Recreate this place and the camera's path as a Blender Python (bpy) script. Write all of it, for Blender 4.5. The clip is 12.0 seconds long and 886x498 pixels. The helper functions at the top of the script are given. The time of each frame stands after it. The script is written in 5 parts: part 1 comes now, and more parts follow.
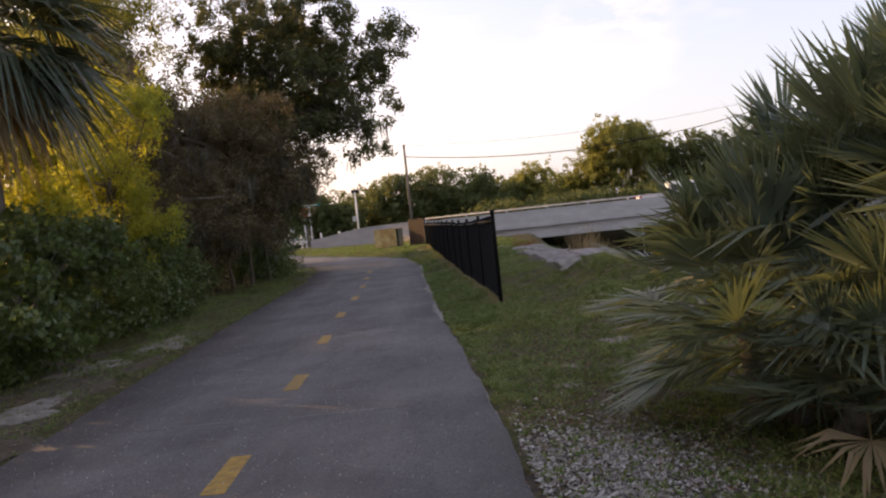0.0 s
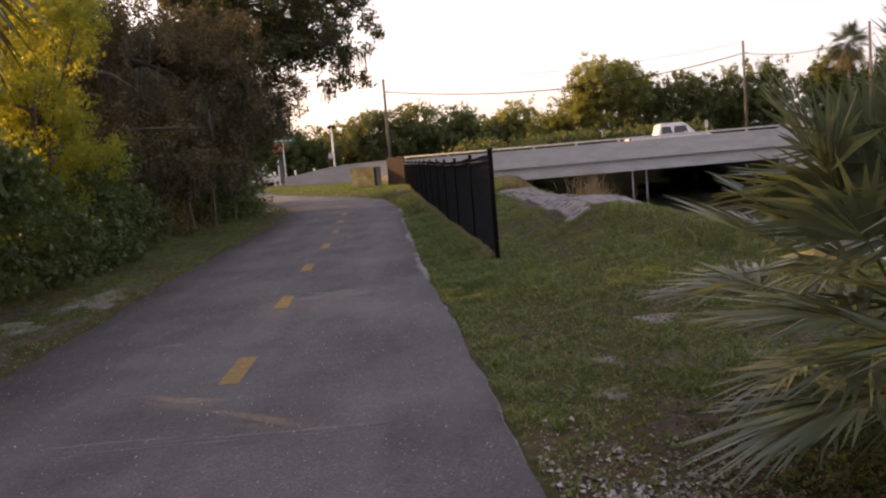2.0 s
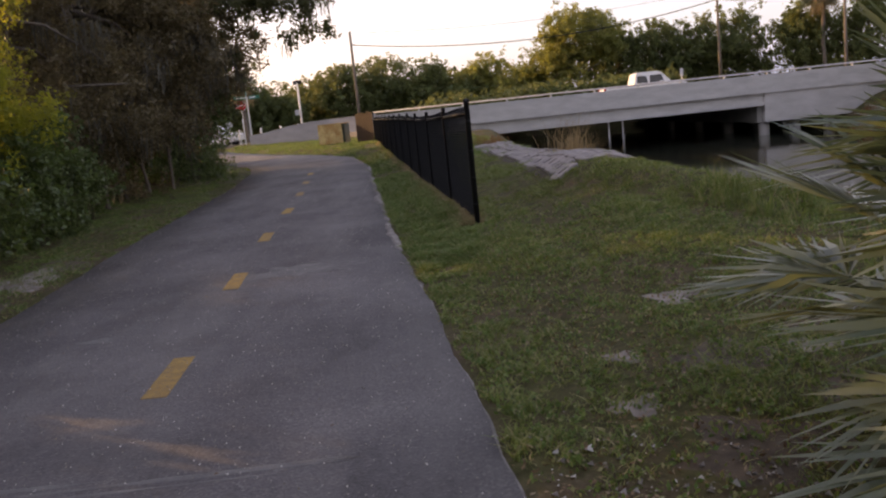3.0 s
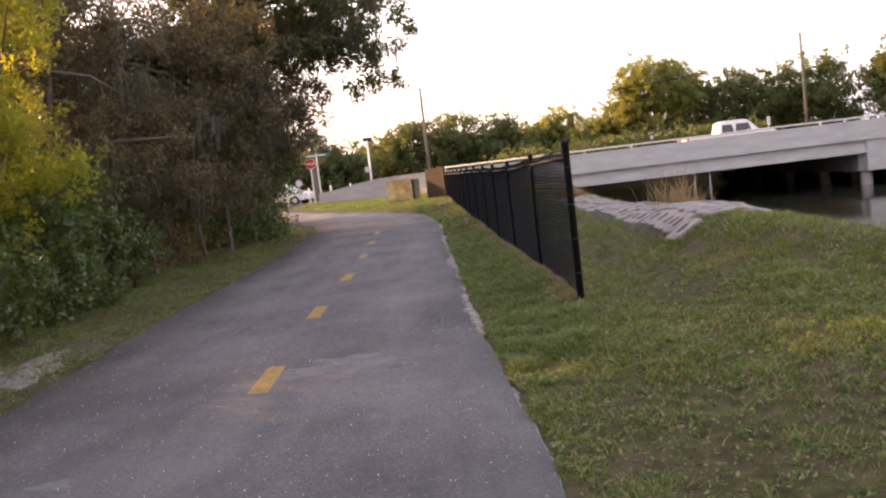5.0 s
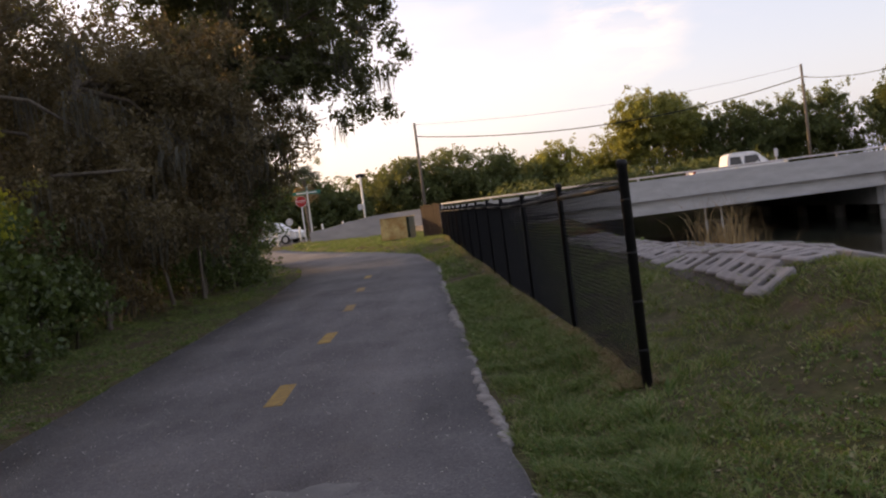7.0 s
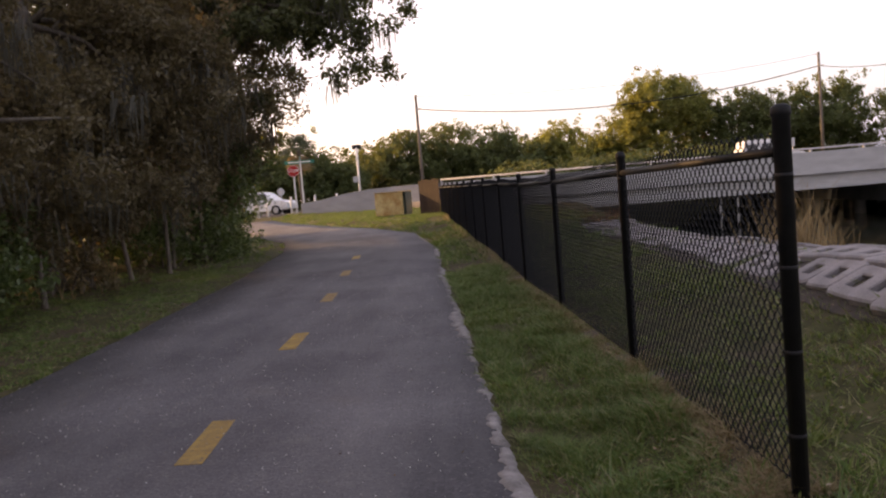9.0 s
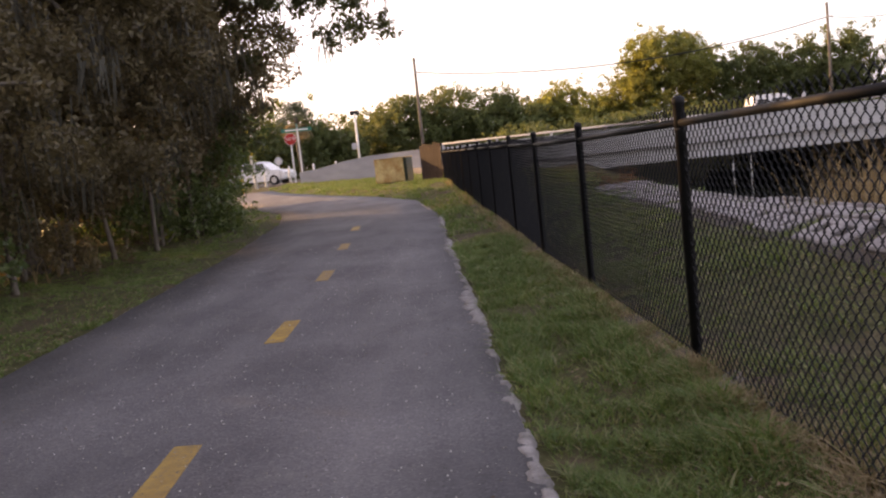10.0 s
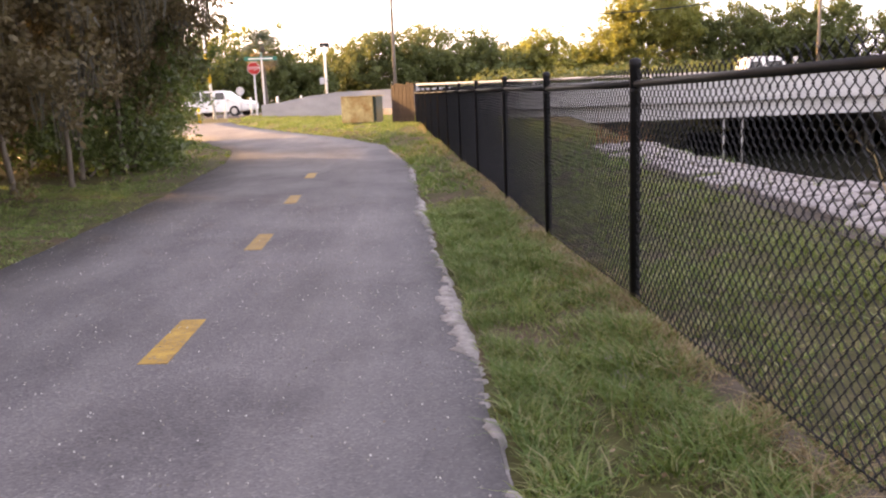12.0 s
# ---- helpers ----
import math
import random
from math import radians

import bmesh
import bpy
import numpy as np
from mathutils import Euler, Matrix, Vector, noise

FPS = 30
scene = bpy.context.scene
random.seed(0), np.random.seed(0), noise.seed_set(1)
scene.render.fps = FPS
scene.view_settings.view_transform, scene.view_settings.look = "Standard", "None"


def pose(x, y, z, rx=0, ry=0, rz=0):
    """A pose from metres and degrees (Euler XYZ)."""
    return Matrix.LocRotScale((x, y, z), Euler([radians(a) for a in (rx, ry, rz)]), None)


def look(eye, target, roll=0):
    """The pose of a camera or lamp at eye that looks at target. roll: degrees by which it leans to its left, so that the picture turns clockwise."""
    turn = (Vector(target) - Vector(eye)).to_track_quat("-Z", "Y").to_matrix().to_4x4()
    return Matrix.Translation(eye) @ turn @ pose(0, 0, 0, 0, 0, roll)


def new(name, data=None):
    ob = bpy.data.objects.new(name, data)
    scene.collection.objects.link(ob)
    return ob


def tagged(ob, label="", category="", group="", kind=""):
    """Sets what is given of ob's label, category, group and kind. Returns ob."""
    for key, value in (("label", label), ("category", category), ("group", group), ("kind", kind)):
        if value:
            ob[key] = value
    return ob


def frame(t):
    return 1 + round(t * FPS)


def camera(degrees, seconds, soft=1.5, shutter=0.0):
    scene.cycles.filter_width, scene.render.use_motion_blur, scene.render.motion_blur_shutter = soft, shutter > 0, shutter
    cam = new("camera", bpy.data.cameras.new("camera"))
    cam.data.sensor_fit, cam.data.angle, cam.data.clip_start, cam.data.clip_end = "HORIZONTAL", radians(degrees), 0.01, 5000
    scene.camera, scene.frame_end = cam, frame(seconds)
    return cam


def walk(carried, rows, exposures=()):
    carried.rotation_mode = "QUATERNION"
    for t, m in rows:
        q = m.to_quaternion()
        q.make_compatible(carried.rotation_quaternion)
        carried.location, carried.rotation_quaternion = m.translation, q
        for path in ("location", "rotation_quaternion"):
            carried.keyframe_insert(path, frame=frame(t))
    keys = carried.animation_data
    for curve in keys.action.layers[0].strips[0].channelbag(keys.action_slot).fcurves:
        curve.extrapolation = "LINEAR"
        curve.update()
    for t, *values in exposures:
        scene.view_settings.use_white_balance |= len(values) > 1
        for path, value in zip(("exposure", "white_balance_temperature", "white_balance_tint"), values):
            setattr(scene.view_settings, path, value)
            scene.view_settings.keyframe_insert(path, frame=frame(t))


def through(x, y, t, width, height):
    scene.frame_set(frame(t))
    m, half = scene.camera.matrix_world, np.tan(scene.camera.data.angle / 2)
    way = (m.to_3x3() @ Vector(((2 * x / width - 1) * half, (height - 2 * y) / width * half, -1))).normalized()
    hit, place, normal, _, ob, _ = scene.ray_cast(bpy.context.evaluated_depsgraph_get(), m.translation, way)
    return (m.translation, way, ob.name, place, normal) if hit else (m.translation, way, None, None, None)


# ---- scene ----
cam = camera(56.4, 12.0, soft=2.2)
PATH = [
    (0, (0.165, 0.284, 1.676), (0.144, 2.283, 1.614), -6.1),
    (0.5, (0.133, 0.828, 1.651), (0.007, 2.823, 1.592), -5.5),
    (1, (0.057, 1.448, 1.679), (0.023, 3.445, 1.579), -4.9),
    (1.5, (0.001, 2.048, 1.679), (0.049, 4.039, 1.498), -5.6),
    (2, (0.015, 2.666, 1.689), (0.035, 4.654, 1.477), -4.9),
    (2.5, (-0.024, 3.288, 1.676), (0.183, 5.250, 1.347), -5.4),
    (3, (0.036, 3.971, 1.678), (0.110, 5.944, 1.353), -6.0),
    (3.2, (0.018, 4.237, 1.658), (0.027, 6.216, 1.368), -6.5),
    (4.8, (-0.102, 6.051, 1.609), (-0.129, 8.025, 1.288), -7.3),
    (5, (-0.074, 6.317, 1.589), (-0.154, 8.307, 1.416), -6.9),
    (5.5, (-0.095, 6.969, 1.618), (-0.239, 8.961, 1.526), -5.5),
    (6, (-0.132, 7.577, 1.623), (-0.142, 9.575, 1.547), -5.5),
    (6.5, (-0.122, 8.212, 1.635), (-0.250, 10.206, 1.547), -8.0),
    (6.7, (-0.158, 8.459, 1.620), (-0.220, 10.456, 1.543), -7.5),
    (8.3, (-0.314, 10.432, 1.591), (-0.394, 12.422, 1.412), -6.7),
    (8.5, (-0.309, 10.692, 1.598), (-0.450, 12.681, 1.440), -6.7),
    (9, (-0.383, 11.314, 1.589), (-0.435, 13.308, 1.446), -4.8),
    (9.5, (-0.416, 11.832, 1.572), (-0.500, 13.823, 1.402), -5.5),
    (10, (-0.469, 12.519, 1.567), (-0.535, 14.505, 1.342), -6.3),
    (10.5, (-0.491, 13.135, 1.537), (-0.350, 15.118, 1.314), -4.1),
    (11, (-0.501, 13.792, 1.553), (-0.502, 15.777, 1.301), -5.6),
    (11.5, (-0.578, 14.391, 1.543), (-0.359, 16.342, 1.159), -6.9),
    (12, (-0.603, 15.002, 1.546), (-0.591, 16.969, 1.182), -2.3),
]
EXPOSURES = [(0.0, 0.3, 9300, 26), (1.0, 0.05, 9300, 25), (1.5, 0.2, 9800, 28), (2.0, 0.45, 10400, 31), (2.5, 0.95, 10600, 33), (3.0, 0.4, 9600, 29), (3.5, 0.5, 9800, 29), (5.0, 1.3, 10600, 32), (5.5, 0.7, 10200, 30), (6.0, 0.15, 9200, 25), (6.5, 0.1, 9300, 25), (8.5, 0.6, 10200, 31), (9.0, 0.5, 10200, 32), (9.5, 0.45, 10200, 32), (10.0, 0.9, 10200, 32), (10.5, 1.1, 10400, 32), (11.0, 1.05, 10400, 32), (11.5, 1.7, 10400, 32), (12.0, 1.95, 10600, 32)]
walk(cam, [(t, look(eye, target, roll)) for t, eye, target, roll in PATH], EXPOSURES)

# ---- light ----
SUN_FROM = Vector((-0.86, 0.47, 0.21)).normalized()
sun = new("sun", bpy.data.lights.new("sun", "SUN"))
sun.data.energy, sun.data.angle, sun.data.color = 5.0, radians(0.6), (1.0, 0.74, 0.40)
sun.matrix_world = look(SUN_FROM * 100, (0, 0, 0))
world = bpy.data.worlds.new("evening_sky")
scene.world = world
world.use_nodes = True
wn, wl = world.node_tree.nodes, world.node_tree.links
sky = wn.new("ShaderNodeTexSky")
sky.sky_type, sky.sun_disc = "NISHITA", False
sky.sun_elevation = math.asin(SUN_FROM.z)
sky.sun_rotation = math.atan2(SUN_FROM.x, SUN_FROM.y)
sky.air_density, sky.dust_density, sky.ozone_density = 1.0, 2.5, 1.0
coord = wn.new("ShaderNodeTexCoord")
stretch = wn.new("ShaderNodeMapping")
stretch.inputs["Scale"].default_value = (1.0, 1.6, 3.2)
stretch.inputs["Rotation"].default_value = (0.0, 0.25, 0.4)
cloud = wn.new("ShaderNodeTexNoise")
cloud.inputs["Scale"].default_value, cloud.inputs["Detail"].default_value, cloud.inputs["Roughness"].default_value = 1.5, 5, 0.55
cover = wn.new("ShaderNodeValToRGB")
cover.color_ramp.elements[0].position, cover.color_ramp.elements[1].position = 0.5, 0.95
veil = wn.new("ShaderNodeMix")
veil.data_type = "RGBA"
veil.inputs["B"].default_value = (8.4, 8.2, 8.2, 1)
haze = wn.new("ShaderNodeMix")
haze.data_type, haze.blend_type = "RGBA", "ADD"
haze.inputs["Factor"].default_value = 1.0
haze.inputs["B"].default_value = (1.75, 2.6, 4.5, 1)
wl.new(coord.outputs["Generated"], stretch.inputs["Vector"])
wl.new(stretch.outputs["Vector"], cloud.inputs["Vector"])
wl.new(cloud.outputs["Fac"], cover.inputs["Fac"])
# one brighter streaky cloud stands over the far end of the bridge
toward = wn.new("ShaderNodeVectorMath")
toward.operation = "DOT_PRODUCT"
toward.inputs[1].default_value = Vector((0.205, 0.958, 0.192)).normalized()
wisp = wn.new("ShaderNodeMapRange")
wisp.inputs["From Min"].default_value, wisp.inputs["From Max"].default_value = 0.9962, 1.0
wisp.interpolation_type = "SMOOTHSTEP"
ragged = wn.new("ShaderNodeTexNoise")
ragged.inputs["Scale"].default_value, ragged.inputs["Detail"].default_value, ragged.inputs["Roughness"].default_value = 9.0, 6, 0.6
shred = wn.new("ShaderNodeValToRGB")
shred.color_ramp.elements[0].position, shred.color_ramp.elements[1].position = 0.42, 0.8
both = wn.new("ShaderNodeMath")
both.operation = "MULTIPLY"
total = wn.new("ShaderNodeMath")
total.operation, total.use_clamp = "ADD", True
wl.new(coord.outputs["Generated"], toward.inputs[0])
wl.new(toward.outputs["Value"], wisp.inputs["Value"])
wl.new(stretch.outputs["Vector"], ragged.inputs["Vector"])
wl.new(ragged.outputs["Fac"], shred.inputs["Fac"])
wl.new(shred.outputs["Color"], both.inputs[0])
wl.new(wisp.outputs["Result"], both.inputs[1])
wl.new(cover.outputs["Color"], total.inputs[0])
wl.new(both.outputs["Value"], total.inputs[1])
wl.new(total.outputs["Value"], veil.inputs["Factor"])
wl.new(sky.outputs["Color"], haze.inputs["A"])
wl.new(haze.outputs["Result"], veil.inputs["A"])
wl.new(veil.outputs["Result"], wn["Background"].inputs["Color"])
wn["Background"].inputs["Strength"].default_value = 0.15

# ---- materials ----
def material(name, rough=0.8, metal=0.0, spec=0.3):
    """A new material, its nodes, links and main shader."""
    m = bpy.data.materials.new(name)
    m.use_nodes = True
    n, l = m.node_tree.nodes, m.node_tree.links
    b = n["Principled BSDF"]
    b.inputs["Roughness"].default_value, b.inputs["Metallic"].default_value = rough, metal
    b.inputs["Specular IOR Level"].default_value = spec
    return m, n, l, b


def noise_node(n, l, scale, detail=4, rough=0.55, stretch=(1, 1, 1)):
    co = n.new("ShaderNodeTexCoord")
    mp = n.new("ShaderNodeMapping")
    mp.inputs["Scale"].default_value = stretch
    no = n.new("ShaderNodeTexNoise")
    no.inputs["Scale"].default_value, no.inputs["Detail"].default_value, no.inputs["Roughness"].default_value = scale, detail, rough
    l.new(co.outputs["Object"], mp.inputs["Vector"])
    l.new(mp.outputs["Vector"], no.inputs["Vector"])
    return no.outputs["Fac"]


def ramp(n, l, fac, *stops):
    r = n.new("ShaderNodeValToRGB")
    e = r.color_ramp.elements
    while len(e) < len(stops):
        e.new(0.5)
    for k, (p, c) in zip(e, stops):
        k.position, k.color = p, (*c, 1)
    l.new(fac, r.inputs["Fac"])
    return r.outputs["Color"]


def mix(n, l, fac, a, b, how="MIX"):
    x = n.new("ShaderNodeMix")
    x.data_type, x.blend_type = "RGBA", how
    for key, v in (("Factor", fac), ("A", a), ("B", b)):
        if isinstance(v, (int, float)):
            x.inputs[key].default_value = v
        elif isinstance(v, tuple):
            x.inputs[key].default_value = (*v, 1)
        else:
            l.new(v, x.inputs[key])
    return x.outputs["Result"]


def bump(n, l, b, fac, strength=0.3, distance=0.01):
    u = n.new("ShaderNodeBump")
    u.inputs["Strength"].default_value, u.inputs["Distance"].default_value = strength, distance
    l.new(fac, u.inputs["Height"])
    l.new(u.outputs["Normal"], b.inputs["Normal"])


def mottled(name, dark, light, scale=6.0, fine=60.0, rough=0.8, metal=0.0, relief=0.3, stretch=(1, 1, 1), spec=0.3, vary=0.0):
    """A surface with stains at one scale and grain at another."""
    m, n, l, b = material(name, rough, metal, spec)
    big, small = noise_node(n, l, scale, 5, 0.6, stretch), noise_node(n, l, fine, 3)
    c = ramp(n, l, big, (0.3, dark), (0.7, light))
    c = mix(n, l, 0.5, c, ramp(n, l, small, (0.3, (0.55, 0.55, 0.55)), (0.7, (1.0, 1.0, 1.0))), "MULTIPLY")
    if vary:
        info = n.new("ShaderNodeObjectInfo")
        c = mix(n, l, vary, c, ramp(n, l, info.outputs["Random"], (0.0, (0.55, 0.55, 0.55)), (1.0, (1.0, 1.0, 1.0))), "MULTIPLY")
    l.new(c, b.inputs["Base Color"])
    bump(n, l, b, small, relief, 0.006)
    return m


def foliage(name, colours, through_colour, through=0.35, rough=0.5, spec=0.3):
    """Leaves: each one its own tint, partly letting light through."""
    m, n, l, b = material(name, rough, 0, spec)
    geo = n.new("ShaderNodeNewGeometry")
    c = ramp(n, l, geo.outputs["Random Per Island"], *[(i / max(1, len(colours) - 1), k) for i, k in enumerate(colours)])
    c = mix(n, l, 0.55, c, ramp(n, l, noise_node(n, l, 0.9, 3), (0.3, (0.5, 0.5, 0.5)), (0.7, (1.0, 1.0, 1.0))), "MULTIPLY")
    l.new(c, b.inputs["Base Color"])
    t = n.new("ShaderNodeBsdfTranslucent")
    l.new(mix(n, l, 0.6, c, through_colour), t.inputs["Color"])
    x = n.new("ShaderNodeMixShader")
    x.inputs["Fac"].default_value = through
    l.new(b.outputs["BSDF"], x.inputs[1])
    l.new(t.outputs["BSDF"], x.inputs[2])
    l.new(x.outputs["Shader"], n["Material Output"].inputs["Surface"])
    return m


def asphalt_material():
    m, n, l, b = material("worn_asphalt", 0.85, 0, 0.35)
    stone = n.new("ShaderNodeTexVoronoi")
    stone.inputs["Scale"].default_value = 75
    co = n.new("ShaderNodeTexCoord")
    l.new(co.outputs["Object"], stone.inputs["Vector"])
    c = ramp(n, l, noise_node(n, l, 0.55, 5, 0.62), (0.32, (0.072, 0.067, 0.07)), (0.68, (0.138, 0.128, 0.13)))
    grains = ramp(n, l, stone.outputs["Color"], (0.0, (0.5, 0.5, 0.52)), (0.75, (1.0, 1.0, 1.0)), (1.0, (1.7, 1.66, 1.6)))
    c = mix(n, l, 0.8, c, grains, "MULTIPLY")
    streak = ramp(n, l, noise_node(n, l, 0.7, 6, 0.65, (1.6, 0.22, 1)), (0.46, (0, 0, 0)), (0.72, (1, 1, 1)))
    c = mix(n, l, mix(n, l, 1.0, streak, (0.4, 0.4, 0.4), "MULTIPLY"), c, (0.19, 0.178, 0.17))
    # pale sandy bloom in small scattered patches, darker damp blotches
    c = mix(n, l, ramp(n, l, noise_node(n, l, 2.6, 6, 0.7), (0.6, (0, 0, 0)), (0.78, (0.45, 0.45, 0.45))), c, (0.2, 0.185, 0.17))
    c = mix(n, l, 0.6, c, ramp(n, l, noise_node(n, l, 1.3, 5, 0.65, (1, 0.6, 1)), (0.3, (0.62, 0.6, 0.6)), (0.5, (1.0, 1.0, 1.0))), "MULTIPLY")
    l.new(c, b.inputs["Base Color"])
    bump(n, l, b, stone.outputs["Distance"], 0.5, 0.006)
    return m


def worn_paint_material():
    """Road paint rubbed thin, with the asphalt showing through."""
    m, n, l, b = material("worn_yellow_paint", 0.75, 0, 0.3)
    c = ramp(n, l, noise_node(n, l, 11.0, 4), (0.3, (0.24, 0.135, 0.035)), (0.7, (0.42, 0.25, 0.05)))
    gone = ramp(n, l, noise_node(n, l, 38.0, 5, 0.75), (0.52, (0, 0, 0)), (0.66, (0.9, 0.9, 0.9)))
    c = mix(n, l, gone, c, (0.12, 0.098, 0.08))
    info = n.new("ShaderNodeObjectInfo")
    c = mix(n, l, ramp(n, l, info.outputs["Random"], (0.0, (0.0, 0.0, 0.0)), (1.0, (0.4, 0.4, 0.4))), c, (0.16, 0.11, 0.07))
    l.new(c, b.inputs["Base Color"])
    bump(n, l, b, noise_node(n, l, 110.0, 3), 0.3, 0.006)
    return m


def ground_material():
    """Turf with bare sandy soil and dead leaves showing through."""
    m, n, l, b = material("turf_and_soil", 0.95, 0, 0.1)
    green = ramp(n, l, noise_node(n, l, 9.0, 5, 0.65), (0.3, (0.028, 0.028, 0.012)), (0.5, (0.055, 0.055, 0.022)), (0.72, (0.1, 0.088, 0.042)))
    soil = ramp(n, l, noise_node(n, l, 22.0, 5, 0.7), (0.3, (0.045, 0.03, 0.021)), (0.55, (0.09, 0.063, 0.044)), (0.75, (0.19, 0.15, 0.12)))
    where = ramp(n, l, noise_node(n, l, 0.8, 6, 0.7), (0.49, (0, 0, 0)), (0.64, (0.9, 0.9, 0.9)))
    c = mix(n, l, where, green, soil)
    l.new(c, b.inputs["Base Color"])
    bump(n, l, b, noise_node(n, l, 40.0, 3, 0.6), 0.35, 0.01)
    return m


def water_material():
    m, n, l, b = material("canal_water", 0.06, 0, 0.5)
    b.inputs["Base Color"].default_value = (0.02, 0.022, 0.016, 1)
    bump(n, l, b, noise_node(n, l, 3.0, 4, 0.6), 0.12, 0.02)
    return m


def plain(name, colour, rough=0.5, metal=0.0, spec=0.4):
    k = [v * 0.82 for v in colour]
    return mottled(name, tuple(k), colour, 5.0, 90.0, rough, metal, 0.08, spec=spec)


ASPHALT, TURF, WATER = asphalt_material(), ground_material(), water_material()
PALE_ASPHALT = mottled("pale_asphalt", (0.11, 0.106, 0.108), (0.18, 0.172, 0.168), 5, 70, 0.9, relief=0.5)
LITTER_SOIL = mottled("leafy_soil", (0.045, 0.034, 0.024), (0.115, 0.088, 0.063), 9, 45, 0.95, relief=1.0)
# Dark ground tone, also on the sheet seen through the block holes.
DARK_SOIL_AND_HOLE = mottled("dark_soil_and_hole_tone", (0.03, 0.025, 0.02), (0.08, 0.06, 0.045), 9, 60, 0.95)
SAND = mottled("pale_sand", (0.12, 0.1, 0.085), (0.3, 0.27, 0.24), 7, 120, 0.95)
EDGE = mottled("exposed_limerock", (0.13, 0.118, 0.11), (0.34, 0.315, 0.3), 9, 90, 0.95, relief=0.5)
CONCRETE = mottled("weathered_concrete", (0.42, 0.41, 0.40), (0.56, 0.55, 0.54), 0.8, 40, 0.85, relief=0.15, stretch=(1, 1, 3))
# Concrete toned darker and bluer: the wall's shade is put into its colour.
WALL_SHADED = mottled("shaded_wall_concrete", (0.25, 0.255, 0.27), (0.34, 0.345, 0.36), 0.8, 40, 0.85, relief=0.15, stretch=(1, 1, 3))
# Darker concrete; under the bridge it carries the shade below the deck.
DARK_CONCRETE = mottled("dark_concrete", (0.2, 0.2, 0.19), (0.33, 0.32, 0.31), 0.8, 40, 0.9, relief=0.2)
BLOCK = mottled("pale_concrete_block", (0.21, 0.19, 0.185), (0.36, 0.325, 0.315), 4, 70, 0.9, relief=0.4, vary=0.4)
YELLOW_PAINT = worn_paint_material()
BLACK_VINYL = mottled("black_vinyl_coating", (0.007, 0.007, 0.008), (0.015, 0.015, 0.016), 12, 100, 0.6, relief=0.05, spec=0.2)
BROWN_SLAT = mottled("brown_weathered_slat", (0.026, 0.017, 0.014), (0.055, 0.036, 0.029), 5, 60, 0.85, vary=0.5)
WHITE_PAINT = plain("white_paint", (0.78, 0.77, 0.74), 0.5)
GALVANISED = plain("galvanised_steel", (0.55, 0.56, 0.57), 0.45, 0.7)
STOP_RED = plain("red_reflective_sheet", (0.5, 0.025, 0.02), 0.4)
SIGN_GREEN = plain("green_reflective_sheet", (0.012, 0.19, 0.13), 0.4)
YELLOW_PLASTIC = plain("yellow_plastic", (0.75, 0.48, 0.03), 0.5)
# Stained, peeling tan board; sunlight is put into its bright tone.
CABINET_SUNLIT_TAN = mottled("sunlit_tan_peeling_board", (0.42, 0.2, 0.06), (0.74, 0.58, 0.28), 2.6, 14, 0.8, relief=0.3)
CABINET_GREEN = plain("dark_green_enamel", (0.025, 0.045, 0.035), 0.45)
POLE_WOOD = mottled("grey_pole_wood", (0.1, 0.085, 0.07), (0.2, 0.17, 0.14), 4, 60, 0.9, stretch=(4, 4, 0.4))
WIRE_BLACK = plain("black_cable", (0.02, 0.02, 0.02), 0.6)
BARK = mottled("grey_brown_bark", (0.065, 0.053, 0.043), (0.2, 0.17, 0.14), 5, 40, 0.95, relief=1.0, stretch=(5, 5, 0.8))
CAR_WHITE = plain("white_car_paint", (0.8, 0.8, 0.8), 0.25, 0, 0.5)
CAR_GLASS = plain("tinted_car_glass", (0.012, 0.014, 0.016), 0.08, 0, 0.6)
TYRE = plain("tyre_rubber", (0.02, 0.02, 0.02), 0.85)
RIM = plain("alloy_rim", (0.5, 0.5, 0.5), 0.35, 0.9)
LAMP_RED = plain("red_tail_lens", (0.4, 0.02, 0.02), 0.25)
LAMP_CLEAR = plain("clear_head_lens", (0.6, 0.6, 0.6), 0.15)
OAK_LEAF = foliage("oak_leaves", [(0.045, 0.055, 0.024), (0.07, 0.085, 0.034), (0.1, 0.11, 0.045)], (0.16, 0.17, 0.04), 0.3)
BROWN_LEAF = foliage("brownish_leaves", [(0.085, 0.066, 0.04), (0.12, 0.1, 0.054), (0.16, 0.128, 0.07)], (0.25, 0.18, 0.07), 0.35)
# Yellow-green leaves with the sun's glow raised into their colours.
SUNLIT_LEAF = foliage("sunlit_yellow_green_leaves", [(0.11, 0.15, 0.028), (0.175, 0.205, 0.034), (0.25, 0.255, 0.045)], (0.62, 0.6, 0.07), 0.55)
OLIVE_LEAF = foliage("olive_leaves", [(0.09, 0.115, 0.035), (0.145, 0.165, 0.045), (0.21, 0.205, 0.055)], (0.5, 0.46, 0.08), 0.52)
DARK_LEAF = foliage("dark_green_leaves", [(0.045, 0.078, 0.03), (0.072, 0.115, 0.04), (0.11, 0.155, 0.05)], (0.18, 0.27, 0.05), 0.35, 0.4, 0.45)
FAR_LEAF = foliage("far_green_leaves", [(0.06, 0.09, 0.036), (0.09, 0.125, 0.048), (0.13, 0.165, 0.06)], (0.26, 0.27, 0.08), 0.4)
